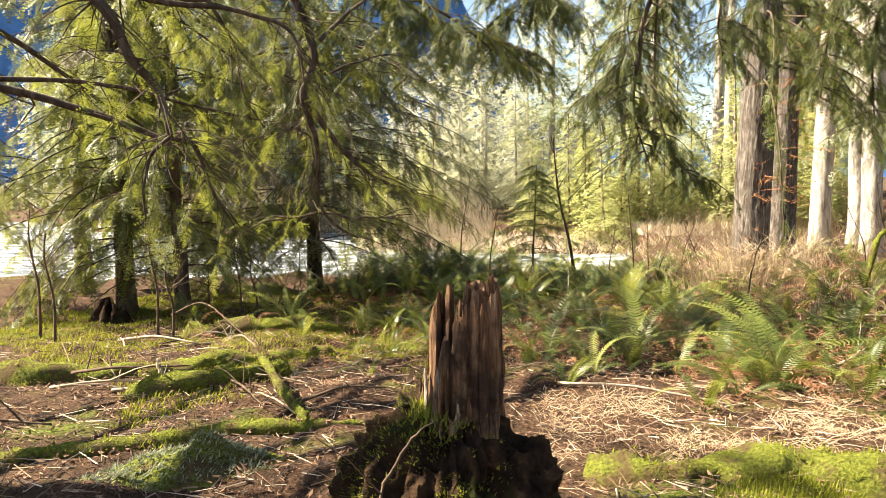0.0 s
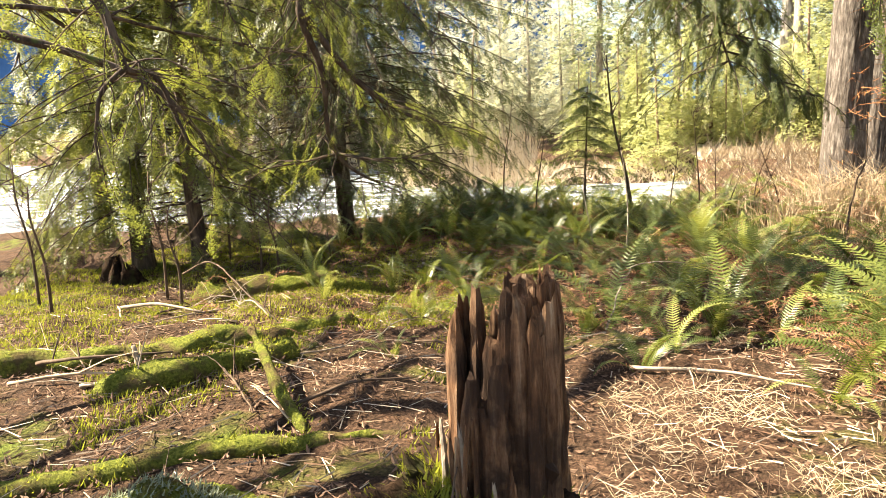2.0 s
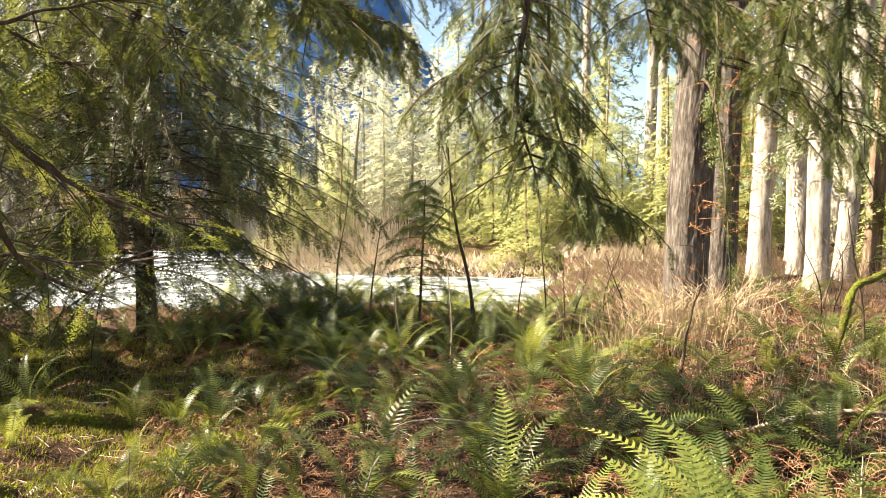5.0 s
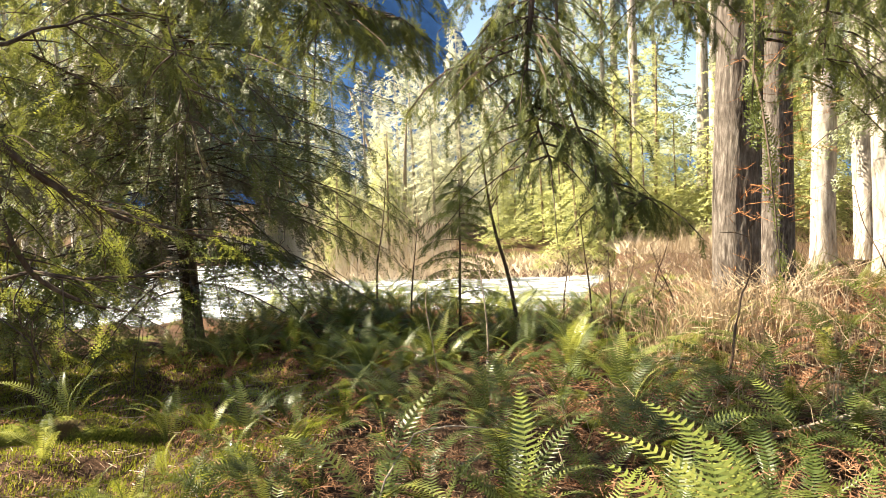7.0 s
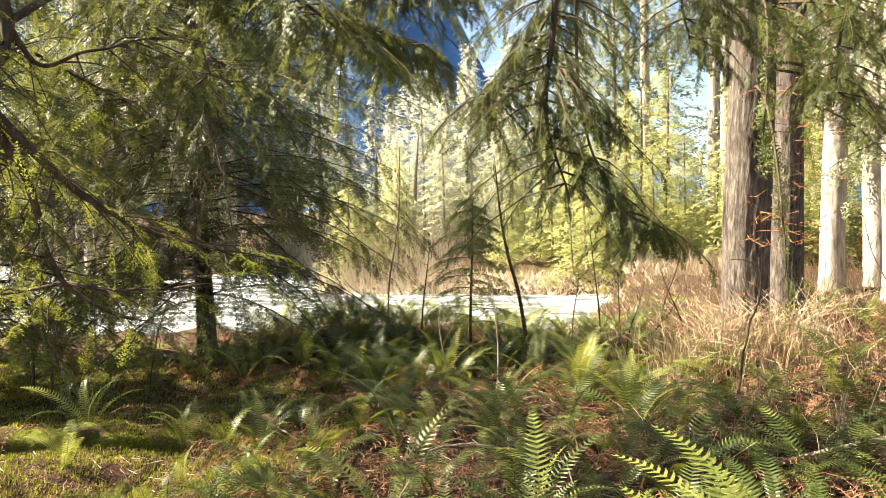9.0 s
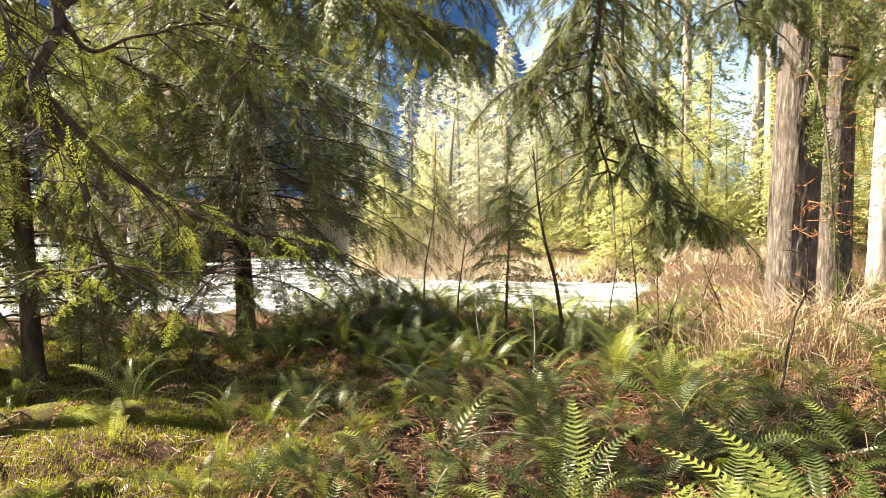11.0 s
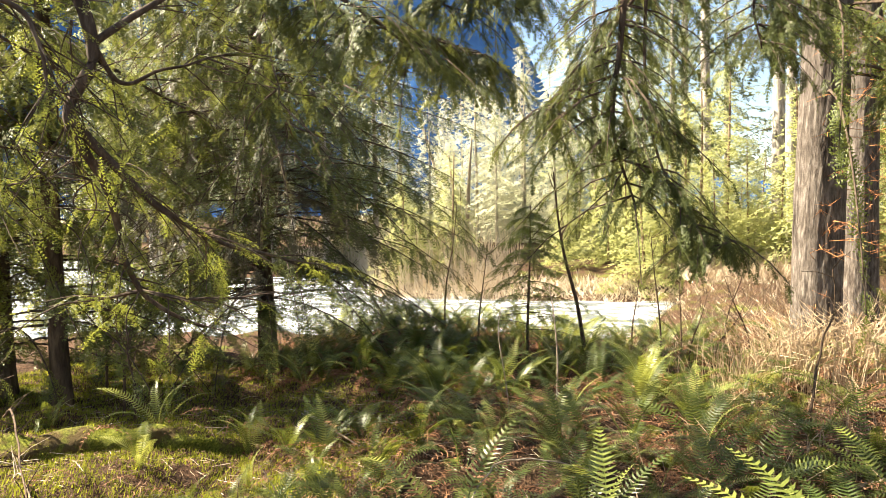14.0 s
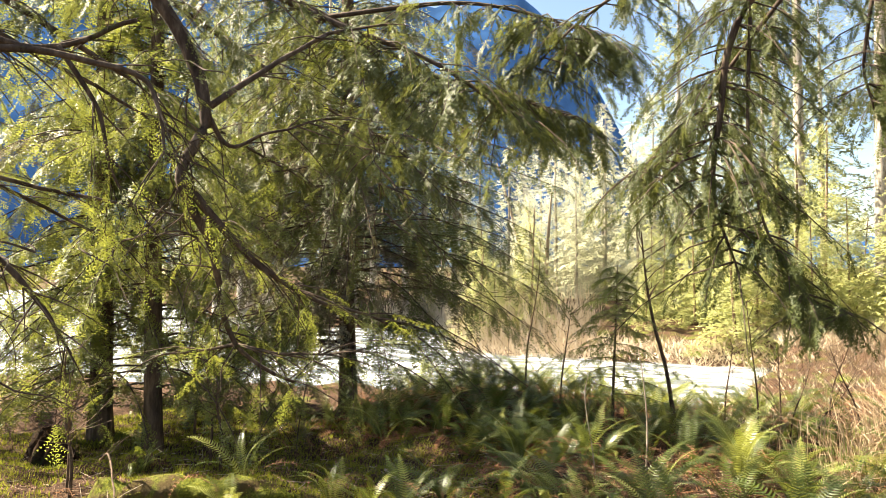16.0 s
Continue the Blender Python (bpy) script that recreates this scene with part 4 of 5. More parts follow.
def build_forest_trunks():
    """Pale straight trunks of the wood on the right, and three slim poles beyond the river."""
    rnd = random.Random(14)
    spots = [(7.45, 16.9, 0.25), (7.75, 15.2, 0.2), (8.5, 17.5, 0.2), (8.95, 16.6, 0.17), (10.2, 17.8, 0.18), (10.9, 16.4, 0.17), (11.8, 17.0, 0.2), (12.6, 18.5, 0.18), (12.3, 15.6, 0.19),
             (14.0, 18.2, 0.22), (14.6, 16.0, 0.2), (11.2, 13.9, 0.17), (13.2, 13.2, 0.2), (15.6, 13.8, 0.2), (16.4, 18, 0.22), (9.9, 20.6, 0.2), (12.2, 22, 0.2), (15.0, 21.5, 0.22), (18, 16, 0.22), (13.6, 11, 0.2), (17, 11.5, 0.22),
             (9.2, 24, 0.2), (18.6, 20.5, 0.24), (6.25, 30.9, 0.2), (7.7, 26.6, 0.2), (8.55, 28.2, 0.17), (11.4, 27, 0.2), (13.8, 26, 0.2), (16.6, 25, 0.2)]
    for i, (x, y, r) in enumerate(spots):
        tree = thing("forest_tree", x, y, ground_z(x, y), "straight pale-barked forest tree lit from one side", "tree", "trunks of the wood")
        part("trunk", trunk_mesh(19, r * rnd.uniform(0.85, 1.1), r * 0.5, BARK_PALE if i % 6 != 4 else BARK_MID, 80 + i, (rnd.uniform(-0.5, 0.6), rnd.uniform(-0.4, 0.4)), 0.2, 14, 40, 0.05), tree)
        crown, bare = Pile(), Pile()
        for k in range(16):
            z = rnd.uniform(2.6, 13)
            bough(tree, crown, bare, (0, 0, z), rnd.uniform(0, 6.28), rnd.uniform(0.8, 2.2), 0.1, rnd.uniform(0.4, 0.9), rnd, SPRAYS_FAR, 0.42, 12, 0.015, 0.3, 0.6)
        part("crown", crown.mesh("crown", NEEDLE_FAR_DARK), tree)
        part("branch", bare.mesh("branch", LIMB), tree, kind="stuff")
    # The pale leaning dead trunks on the far bank.
    for x, y, tx, h in ((-6.1, 42.4, -2.1, 8.0), (-5.6, 41.5, -0.5, 5.0), (-5.2, 41.8, 0.4, 6.0)):
        ob = thing("dead_tree", x, y, ground_z(x, y), "bleached leaning dead trunk on the far bank", "dead tree", "dead trunks")
        part("trunk", Pile_of(*tube(smooth_line(((0, 0, -0.2), (tx * 0.4, 0, h * 0.45), (tx, 0, h)), 6), 0.16, 0.05, 8)).mesh("trunk", PALESTICK, True), ob)


build_forest_trunks()


# ---- the rotten stump ----
def build_stump():
    rnd = random.Random(2)
    x0, y0 = 0.62, 3.27
    gz = -0.02
    stump = thing("tree_stump", x0, y0, gz, "rotten broken tree stump with a jagged spire and a mossy base", "stump")
    # Base: a lumpy mound of decayed wood and roots.
    v, n, m = [], 190, 64
    for k in range(m):
        s = k / (m - 1)
        for j in range(n):
            w = 2 * math.pi * j / n
            c, d = math.cos(w), math.sin(w)
            edge = 1 + 0.2 * noise.noise((c * 1.6, d * 1.6, 4)) + 0.14 * noise.noise((c * 5, d * 5, 2))
            r = (1 - s ** 2.6) ** 0.62 * (1.12 - 0.12 * min(1, s * 5))
            bx, by = 0.44 * r * edge * c - 0.03, 0.41 * r * edge * d - 0.09 * (1 - s)
            top = 0.44 + 0.16 * noise.noise((bx * 6, by * 6, 11)) + 0.07 * noise.noise((bx * 15, by * 15, 3)) - 0.16 * fade(bx, 0.05, 0.35) + 0.05 * fade(-bx, 0.0, 0.3)
            z = -0.14 + (top + 0.14) * s
            rough = 0.075 * noise.noise((c * 7, d * 7, z * 3)) + 0.05 * noise.noise((bx * 17, by * 17, z * 7)) + 0.026 * noise.noise((bx * 34, by * 34, z * 14)) + 0.012 * noise.noise((bx * 70, by * 70, z * 30))
            v.append((bx + c * rough, by + d * rough, z + 0.6 * rough))
    a = (np.arange(m - 1)[:, None] * n + np.arange(n)[None]).ravel()
    b = (np.arange(m - 1)[:, None] * n + (np.arange(n)[None] + 1) % n).ravel()
    base_v = np.array(v)
    part("base", mesh_of("base", v, np.concatenate([np.stack([a, b, b + n], 1), np.stack([a, b + n, a + n], 1)]), STUMPBASE, True), stump, "dark crumbling base wood")

    def shard(cx, cy, z0, z1, wide, deep, az, lean, mat, name):
        """An upright sliver of broken wood with a ragged tip."""
        o, rings, sides, vv = rnd.uniform(0, 50), 17, 7, []
        ax, ay = np.array((-math.sin(az), math.cos(az), 0)), np.array((math.cos(az), math.sin(az), 0))
        for k in range(rings):
            s = k / (rings - 1)
            z = z0 + (z1 - z0) * s
            t = (1 - 0.4 * max(0, (s - 0.8) / 0.2) ** 1.3) * (1 + 0.25 * (1 - s))
            for q in range(sides):
                w = 2 * math.pi * q / sides
                g = 1 + 0.45 * noise.noise((o + math.cos(w), math.sin(w), z * 6)) + 0.35 * noise.noise((o, w * 2, z * 17)) + 0.2 * noise.noise((o, w * 5, z * 40))
                vv.append(np.array((cx + lean[0] * s, cy + lean[1] * s, z + (0.05 * noise.noise((o, w, 1)) if k == rings - 1 else 0))) + ax * wide * t * g * math.cos(w) + ay * deep * t * g * math.sin(w))
        tt = []
        for k in range(rings - 1):
            for q in range(sides):
                e, f = k * sides + q, k * sides + (q + 1) % sides
                tt += [(e, f, f + sides), (e, f + sides, e + sides)]
        tt += [((rings - 1) * sides, (rings - 1) * sides + q, (rings - 1) * sides + q + 1) for q in range(1, sides - 1)]
        part(name, mesh_of(name, vv, tt, mat), stump)

    # Core and the ring of standing slivers: high at the back and right, broken down towards the left.
    shard(0.05, 0.07, 0.0, 0.72, 0.115, 0.1, 0.4, (0, 0), ROTWOOD, "core")
    for i in range(58):
        w = 2 * math.pi * i / 29 + rnd.uniform(-0.1, 0.1)
        c, d = math.cos(w), math.sin(w)
        low = fade(-c, -0.1, 0.95)
        outer = i < 29
        r = (0.112 if outer else 0.085) + rnd.uniform(-0.016, 0.014) + 0.05 * low * (1 if outer else 0.4)
        top = 0.95 - rnd.uniform(0, 0.07) ** 1.0 - low * rnd.choice((0.03, 0.06, 0.1, 0.16, 0.3, 0.4)) - (0.12 * fade(-d, 0.3, 1) * rnd.random())
        shard(0.045 + r * c, 0.06 + r * d, 0.02, top, rnd.uniform(0.02, 0.042), rnd.uniform(0.012, 0.026), w, (-0.02 * c + 0.012, -0.02 * d), ROTWOOD, "splinter")
    for i in range(26):
        w = rnd.uniform(2.3, 5.3)
        r = rnd.uniform(0.15, 0.21)
        z = rnd.uniform(0.22, 0.5)
        shard(0.04 + r * math.cos(w), 0.06 + r * math.sin(w), z - 0.12, z + rnd.uniform(0.05, 0.2), rnd.uniform(0.004, 0.013), rnd.uniform(0.003, 0.008), w, (rnd.uniform(-0.02, 0.03), 0.01), ROTWOOD if i % 3 else PALESTICK, "splinter")
    # A knob of root wood on the side.
    bm = bmesh.new()
    bmesh.ops.create_icosphere(bm, subdivisions=4, radius=1)
    for q in bm.verts:
        k = 1 + 0.5 * noise.noise(q.co * 1.7 + Vector((3, 0, 0))) + 0.3 * noise.noise(q.co * 4.5) + 0.12 * noise.noise(q.co * 11)
        q.co = Vector((q.co.x * 0.13 * k, q.co.y * 0.13 * k, q.co.z * 0.16 * k)) + Vector((0.28, -0.03, 0.15))
    me = bpy.data.meshes.new("root_knob")
    bm.to_mesh(me)
    bm.free()
    me.materials.append(STUMPBASE)
    part("root_knob", me, stump)
    # Moss over the sunny side of the base.
    moss = Pile()
    for i in range(15000):
        q = base_v[rnd.randrange(len(base_v))]
        sel = noise.noise((q[0] * 6, q[1] * 6, q[2] * 6))
        if sel + 1.0 * (-q[0]) + 0.7 * (q[2] - 0.3) < 0.05:
            continue
        out = unit((q[0], q[1], 0.25))
        p = q + np.array((rnd.uniform(-0.01, 0.01), rnd.uniform(-0.01, 0.01), rnd.uniform(-0.01, 0.01)))
        way = unit(out + np.array((rnd.uniform(-0.7, 0.7), rnd.uniform(-0.7, 0.7), rnd.uniform(-0.4, 0.9))))
        s = unit(np.cross(way, (0.3, 0.2, 1))) * 0.004
        ln = rnd.uniform(0.01, 0.026)
        moss.add([p - s, p + s, p + way * ln], [(0, 1, 2)])
    part("moss", moss.mesh("moss", MOSSFUZZ), stump, "bright green moss tufts", "stuff")
    lit = Pile()
    for i in range(500):
        p = np.array((-0.07 + rnd.gauss(0, 0.05), -0.02 + rnd.gauss(0, 0.05), 0.42 + rnd.uniform(-0.03, 0.03)))
        way = unit((rnd.uniform(-0.8, 0.8), rnd.uniform(-0.8, 0.8), 1))
        s = unit(np.cross(way, (0.3, 0.2, 1))) * 0.005
        lit.add([p - s, p + s, p + way * rnd.uniform(0.03, 0.06)], [(0, 1, 2)])
    part("moss_cap", lit.mesh("moss_cap", MOSSFUZZ), stump, "sunlit yellow-green moss at the foot of the spire", "stuff")


build_stump()


# ---- fallen wood, moss and litter ----
def moss_tufts(pile, rnd, at, up, count, spread, tall=0.03):
    for _ in range(count):
        p = np.asarray(at) + np.array((rnd.gauss(0, spread), rnd.gauss(0, spread), 0))
        way = unit(np.asarray(up) + np.array((rnd.uniform(-0.9, 0.9), rnd.uniform(-0.9, 0.9), rnd.uniform(-0.1, 0.5))))
        s = unit(np.cross(way, (0.3, 0.2, 1))) * 0.0045
        pile.add([p - s, p + s, p + way * tall * rnd.uniform(0.5, 1.2)], [(0, 1, 2)])


def mossy_log(points, r0, r1, seed, label, tufts=1500, mat=MOSS, name="mossy_log"):
    rnd = random.Random(seed)
    p0 = np.asarray(points[0], float)
    ob = thing(name, *p0, label, "log", "fallen mossy logs")
    line = smooth_line(points, 8) - p0
    sides, v = 18, []
    for i, q in enumerate(line):
        d = unit(line[min(i + 1, len(line) - 1)] - line[max(i - 1, 0)])
        a = unit(np.cross(d, (0, 0, 1)))
        b = np.cross(a, d)
        r = r0 + (r1 - r0) * i / (len(line) - 1)
        if i in (0, len(line) - 1):
            r *= 0.35
        for j in range(sides):
            w = 2 * math.pi * j / sides
            o = a * math.cos(w) + b * math.sin(w)
            k = r * (1 + 0.7 * noise.noise(tuple((q + p0) * 2.6)) + 0.55 * noise.noise(tuple((q + p0 + o * r) * 6)) + 0.2 * noise.noise(tuple((q + p0 + o * r) * 22)))
            v.append(q + o * k)
    m = len(line)
    a = (np.arange(m - 1)[:, None] * sides + np.arange(sides)[None]).ravel()
    b = (np.arange(m - 1)[:, None] * sides + (np.arange(sides)[None] + 1) % sides).ravel()
    part("log", mesh_of("log", v, np.concatenate([np.stack([a, b, b + sides], 1), np.stack([a, b + sides, a + sides], 1)]), mat, True), ob)
    fuzz = Pile()
    v = np.array(v)
    for _ in range(tufts):
        i = rnd.randrange(len(v))
        out = unit(v[i] - line[i // sides])
        if out[2] < -0.2 or noise.noise(tuple((v[i] + p0) * 4.5)) < 0.0:
            continue
        moss_tufts(fuzz, rnd, v[i], out, 1, 0.02)
    part("moss", fuzz.mesh("moss", MOSSFUZZ), ob, "bright yellow-green moss", "stuff")


def on_ground(x, y, up=0.0):
    return (x, y, ground_z(x, y) + up)


mossy_log((on_ground(-3.1, 4.9), on_ground(-2.17, 5.3, 0.0), on_ground(-1.67, 5.65, 0.0), on_ground(-1.32, 6.2, -0.01), on_ground(-0.9, 6.7, -0.03)), 0.13, 0.1, 1, "fallen log covered in bright yellow-green moss", 3000)
mossy_log((on_ground(-1.75, 4.75), on_ground(-1.44, 4.98, 0.04), on_ground(-1.15, 5.3, 0.05), on_ground(-0.92, 5.6, 0.03)), 0.08, 0.09, 2, "short mossy rotten log half sunk in litter", 1400)
mossy_log((on_ground(-1.9, 3.5, -0.02), on_ground(-1.3, 3.75, 0.01), on_ground(-0.7, 4.2, 0.02), on_ground(-0.35, 4.35, 0.0), on_ground(0.05, 4.6, -0.03)), 0.05, 0.05, 3, "thin fallen log with dark moss", 1800)
mossy_log((on_ground(1.15, 3.8, -0.07), on_ground(1.6, 3.7, -0.03), on_ground(2.1, 3.76, -0.06), on_ground(2.7, 3.55, -0.07), on_ground(3.4, 3.4, -0.1)), 0.15, 0.15, 4, "thick mossy log lying half in shade", 3600)
mossy_log((on_ground(-2.9, 7.6), on_ground(-2.2, 7.85, 0.05), on_ground(-1.6, 8.05, 0.05), on_ground(-1.1, 8.3, 0.02)), 0.13, 0.1, 6, "mossy mound of rotten wood under the hemlock", 2400)
mossy_log((on_ground(1.8, 8.4), on_ground(2.15, 8.45, 0.03), on_ground(2.6, 8.4, 0.03)), 0.05, 0.05, 7, "yellowish mossy stick among ferns", 500)


def build_root_clump():
    """A dark rotten root stump under the trees."""
    x0, y0 = -4.35, 8.5
    v, n, m = [], 40, 18
    for k in range(m):
        s = k / (m - 1)
        for j in range(n):
            w = 2 * math.pi * j / n
            c, d = math.cos(w), math.sin(w)
            r = 0.27 * (1 - s ** 2.2) ** 0.6 * (1 + 0.3 * noise.noise((c * 1.8, d * 1.8, 30)) + 0.35 * noise.noise((c * 5, d * 5, s * 3)) + 0.15 * noise.noise((c * 11, d * 11, s * 6)))
            v.append((r * c, r * d, -0.1 + 0.36 * s + 0.3 * s * noise.noise((c * 3, d * 3, s * 2)) + 0.06 * noise.noise((c * 9, d * 9, s * 7))))
    a = (np.arange(m - 1)[:, None] * n + np.arange(n)[None]).ravel()
    b = (np.arange(m - 1)[:, None] * n + (np.arange(n)[None] + 1) % n).ravel()
    ob = new("rotten_stump", mesh_of("rotten_stump", v, np.concatenate([np.stack([a, b, b + n], 1), np.stack([a, b + n, a + n], 1)]), STUMPBASE, True))
    ob.location = on_ground(x0, y0)
    tagged(ob, "low dark rotten stump under the conifers", "stump")


build_root_clump()


def build_arch():
    """The arched mossy limb on the right."""
    pts = ((4.74, 9.0, -0.25), (4.78, 8.95, 0.2), (4.86, 8.95, 0.6), (5.05, 9.0, 0.7), (5.25, 9.07, 0.745), (5.62, 8.9, 0.7), (5.9, 8.6, 0.65), (6.17, 8.32, 0.62), (6.7, 8.1, 0.5), (7.3, 8.0, 0.2))
    mossy_log(pts, 0.03, 0.028, 9, "arched fallen limb wrapped in olive moss", 700, MOSS, "mossy_limb")


build_arch()


def build_lichen_heap():
    rnd = random.Random(4)
    x0, y0 = -0.66, 3.62
    ob = thing("lichen_heap", x0, y0, ground_z(x0, y0), "heap of pale grey-green lichen and moss on rotten wood", "lichen")
    v, n = [], 34
    for i in range(n):
        for j in range(n):
            x, y = -0.4 + 0.8 * i / (n - 1), -0.3 + 0.6 * j / (n - 1)
            u, w = x * 0.86 + y * 0.5, -x * 0.5 + y * 0.86
            h = 0.17 * math.exp(-(u / 0.3) ** 2 - (w / 0.16) ** 2)
            v.append((x, y, ground_z(x0 + x, y0 + y) - ground_z(x0, y0) + h * (1 + 0.4 * noise.noise((x * 9, y * 9, 0))) + 0.015 * noise.noise((x * 25, y * 25, 0)) - 0.02))
    a = (np.arange(n - 1)[:, None] * n + np.arange(n - 1)[None]).ravel()
    part("mound", mesh_of("mound", v, np.concatenate([np.stack([a, a + n, a + n + 1], 1), np.stack([a, a + n + 1, a + 1], 1)]), MOSS, True), ob)
    tuft = Pile()
    v = np.array(v)
    for _ in range(5000):
        q = v[rnd.randrange(len(v))]
        if q[2] < 0.035:
            continue
        way = unit((rnd.uniform(-1, 1), rnd.uniform(-1, 1), rnd.uniform(-0.2, 0.9)))
        s = unit(np.cross(way, (0.2, 0.5, 1))) * 0.004
        p, ln = q + np.array((rnd.uniform(-0.012, 0.012), rnd.uniform(-0.012, 0.012), 0)), rnd.uniform(0.015, 0.05)
        tuft.add([p - s, p + s, p + way * ln], [(0, 1, 2)])
    part("lichen", tuft.mesh("lichen", LICHEN), ob, "pale curled lichen threads", "stuff")


build_lichen_heap()


def branch_on_ground(points, r, label, mat=PALESTICK, twigs=0, seed=0, name="fallen_branch"):
    rnd = random.Random(seed)
    p0 = np.asarray(points[0], float)
    ob = thing(name, *p0, label, "branch", "fallen branches")
    line = smooth_line(points, 5) - p0
    line += np.array([[noise.noise((k * 0.5, seed, 1)) * 0.02, noise.noise((k * 0.5, seed, 4)) * 0.02, 0] for k in range(len(line))])
    main = part("stem", Pile_of(*tube(line, r, r * 0.4, 6)).mesh("stem", mat, True), ob)
    for _ in range(twigs):
        a = line[rnd.randrange(2, len(line))]
        d = unit((rnd.uniform(-1, 1), rnd.uniform(-1, 1), rnd.uniform(0.0, 0.9)))
        ln = rnd.uniform(0.12, 0.4)
        part("twig", Pile_of(*tube((a, a + d * ln * 0.5 + np.array((0, 0, 0.02)), a + d * ln), r * 0.45, r * 0.15, 4)).mesh("twig", mat), main)


branch_on_ground((on_ground(-3.3, 8.1, 0.2), (-2.6, 7.5, 0.02), (-2.0, 6.95, -0.1), on_ground(-1.45, 6.45, 0.03)), 0.011, "long grey bare branch leaning over the moss", TWIG, 8, 1)
mossy_log(((-1.1, 5.35, 0.1), (-0.85, 5.0, 0.06), (-0.62, 4.7, -0.02), on_ground(-0.4, 4.45, 0.0)), 0.03, 0.022, 12, "curved stick thick with feathery moss", 420, MOSS, "mossy_stick")
branch_on_ground((on_ground(-3.2, 6.9, 0.03), on_ground(-2.7, 6.75, 0.09), on_ground(-2.2, 6.6, 0.03)), 0.02, "pale bare stick on the forest floor", PALESTICK, 0, 3)
branch_on_ground((on_ground(-2.3, 5.0, 0.08), on_ground(-1.95, 4.95, 0.14), on_ground(-1.5, 5.15, 0.12)), 0.014, "dark crooked twig lying over a mossy log", TWIG, 2, 4)
branch_on_ground((on_ground(1.02, 6.4, 0.0), (1.12, 6.6, -0.05), (1.22, 6.8, 0.09), (1.36, 6.85, 0.13), (1.55, 6.85, 0.13), (1.76, 6.85, 0.09)), 0.0065, "thin pale stem bent over into a hook", PALESTICK, 0, 5, "bent_stem")
branch_on_ground((on_ground(1.1, 5.3, 0.02), on_ground(1.6, 5.2, 0.05), on_ground(2.2, 5.0, 0.03)), 0.012, "thin pale stick in the dry grass", PALESTICK, 2, 6)
branch_on_ground((on_ground(3.2, 6.2, 0.05), on_ground(3.8, 6.5, 0.16), on_ground(4.6, 6.4, 0.1)), 0.016, "bleached forked branch among ferns", PALESTICK, 8, 7)
branch_on_ground((on_ground(3.4, 7.9, 0.06), on_ground(4.2, 7.8, 0.14), on_ground(5.0, 7.6, 0.08)), 0.022, "pale fallen branch among brown bracken", PALESTICK, 5, 8)
branch_on_ground((on_ground(-0.9, 9.1, 0.12), on_ground(-0.45, 8.75, 0.05), on_ground(-0.1, 8.4, 0.02)), 0.014, "grey stick propped in the moss", PALESTICK, 0, 9)
branch_on_ground((on_ground(-1.62, 5.0, -0.02), on_ground(-1.64, 5.02, 0.1), on_ground(-1.67, 5.03, 0.2)), 0.028, "short broken stub standing in the litter", PALESTICK, 0, 10, "broken_stub")
branch_on_ground((on_ground(3.5, 9.1, 0.1), (3.62, 9.3, 0.25), (3.8, 9.5, 0.6), (3.78, 9.5, 0.95)), 0.012, "dark thin crooked stem rising from the dry grass", TWIG, 3, 11, "crooked_stem")
branch_on_ground(((0.36, 2.84, 0.1), (0.42, 2.9, 0.28), (0.5, 2.96, 0.42), (0.58, 3.0, 0.47)), 0.0075, "curved dead stick leaning on the stump", TWIG, 2, 21)
rb = random.Random(31)
for i in range(26):
    x, y = rb.uniform(-3.6, 0.2), rb.uniform(3.2, 7.2)
    a, ln = rb.uniform(0, 6.28), rb.uniform(0.3, 0.9)
    branch_on_ground((on_ground(x, y, 0.02), on_ground(x + math.cos(a) * ln * 0.5, y + math.sin(a) * ln * 0.5, rb.uniform(0.03, 0.12)), on_ground(x + math.cos(a) * ln, y + math.sin(a) * ln, 0.03)),
                     rb.uniform(0.005, 0.013), "thin dead stick in the litter", (PALESTICK, TWIG, PALESTICK, STRAW)[i % 4], rb.randrange(0, 7), 40 + i)


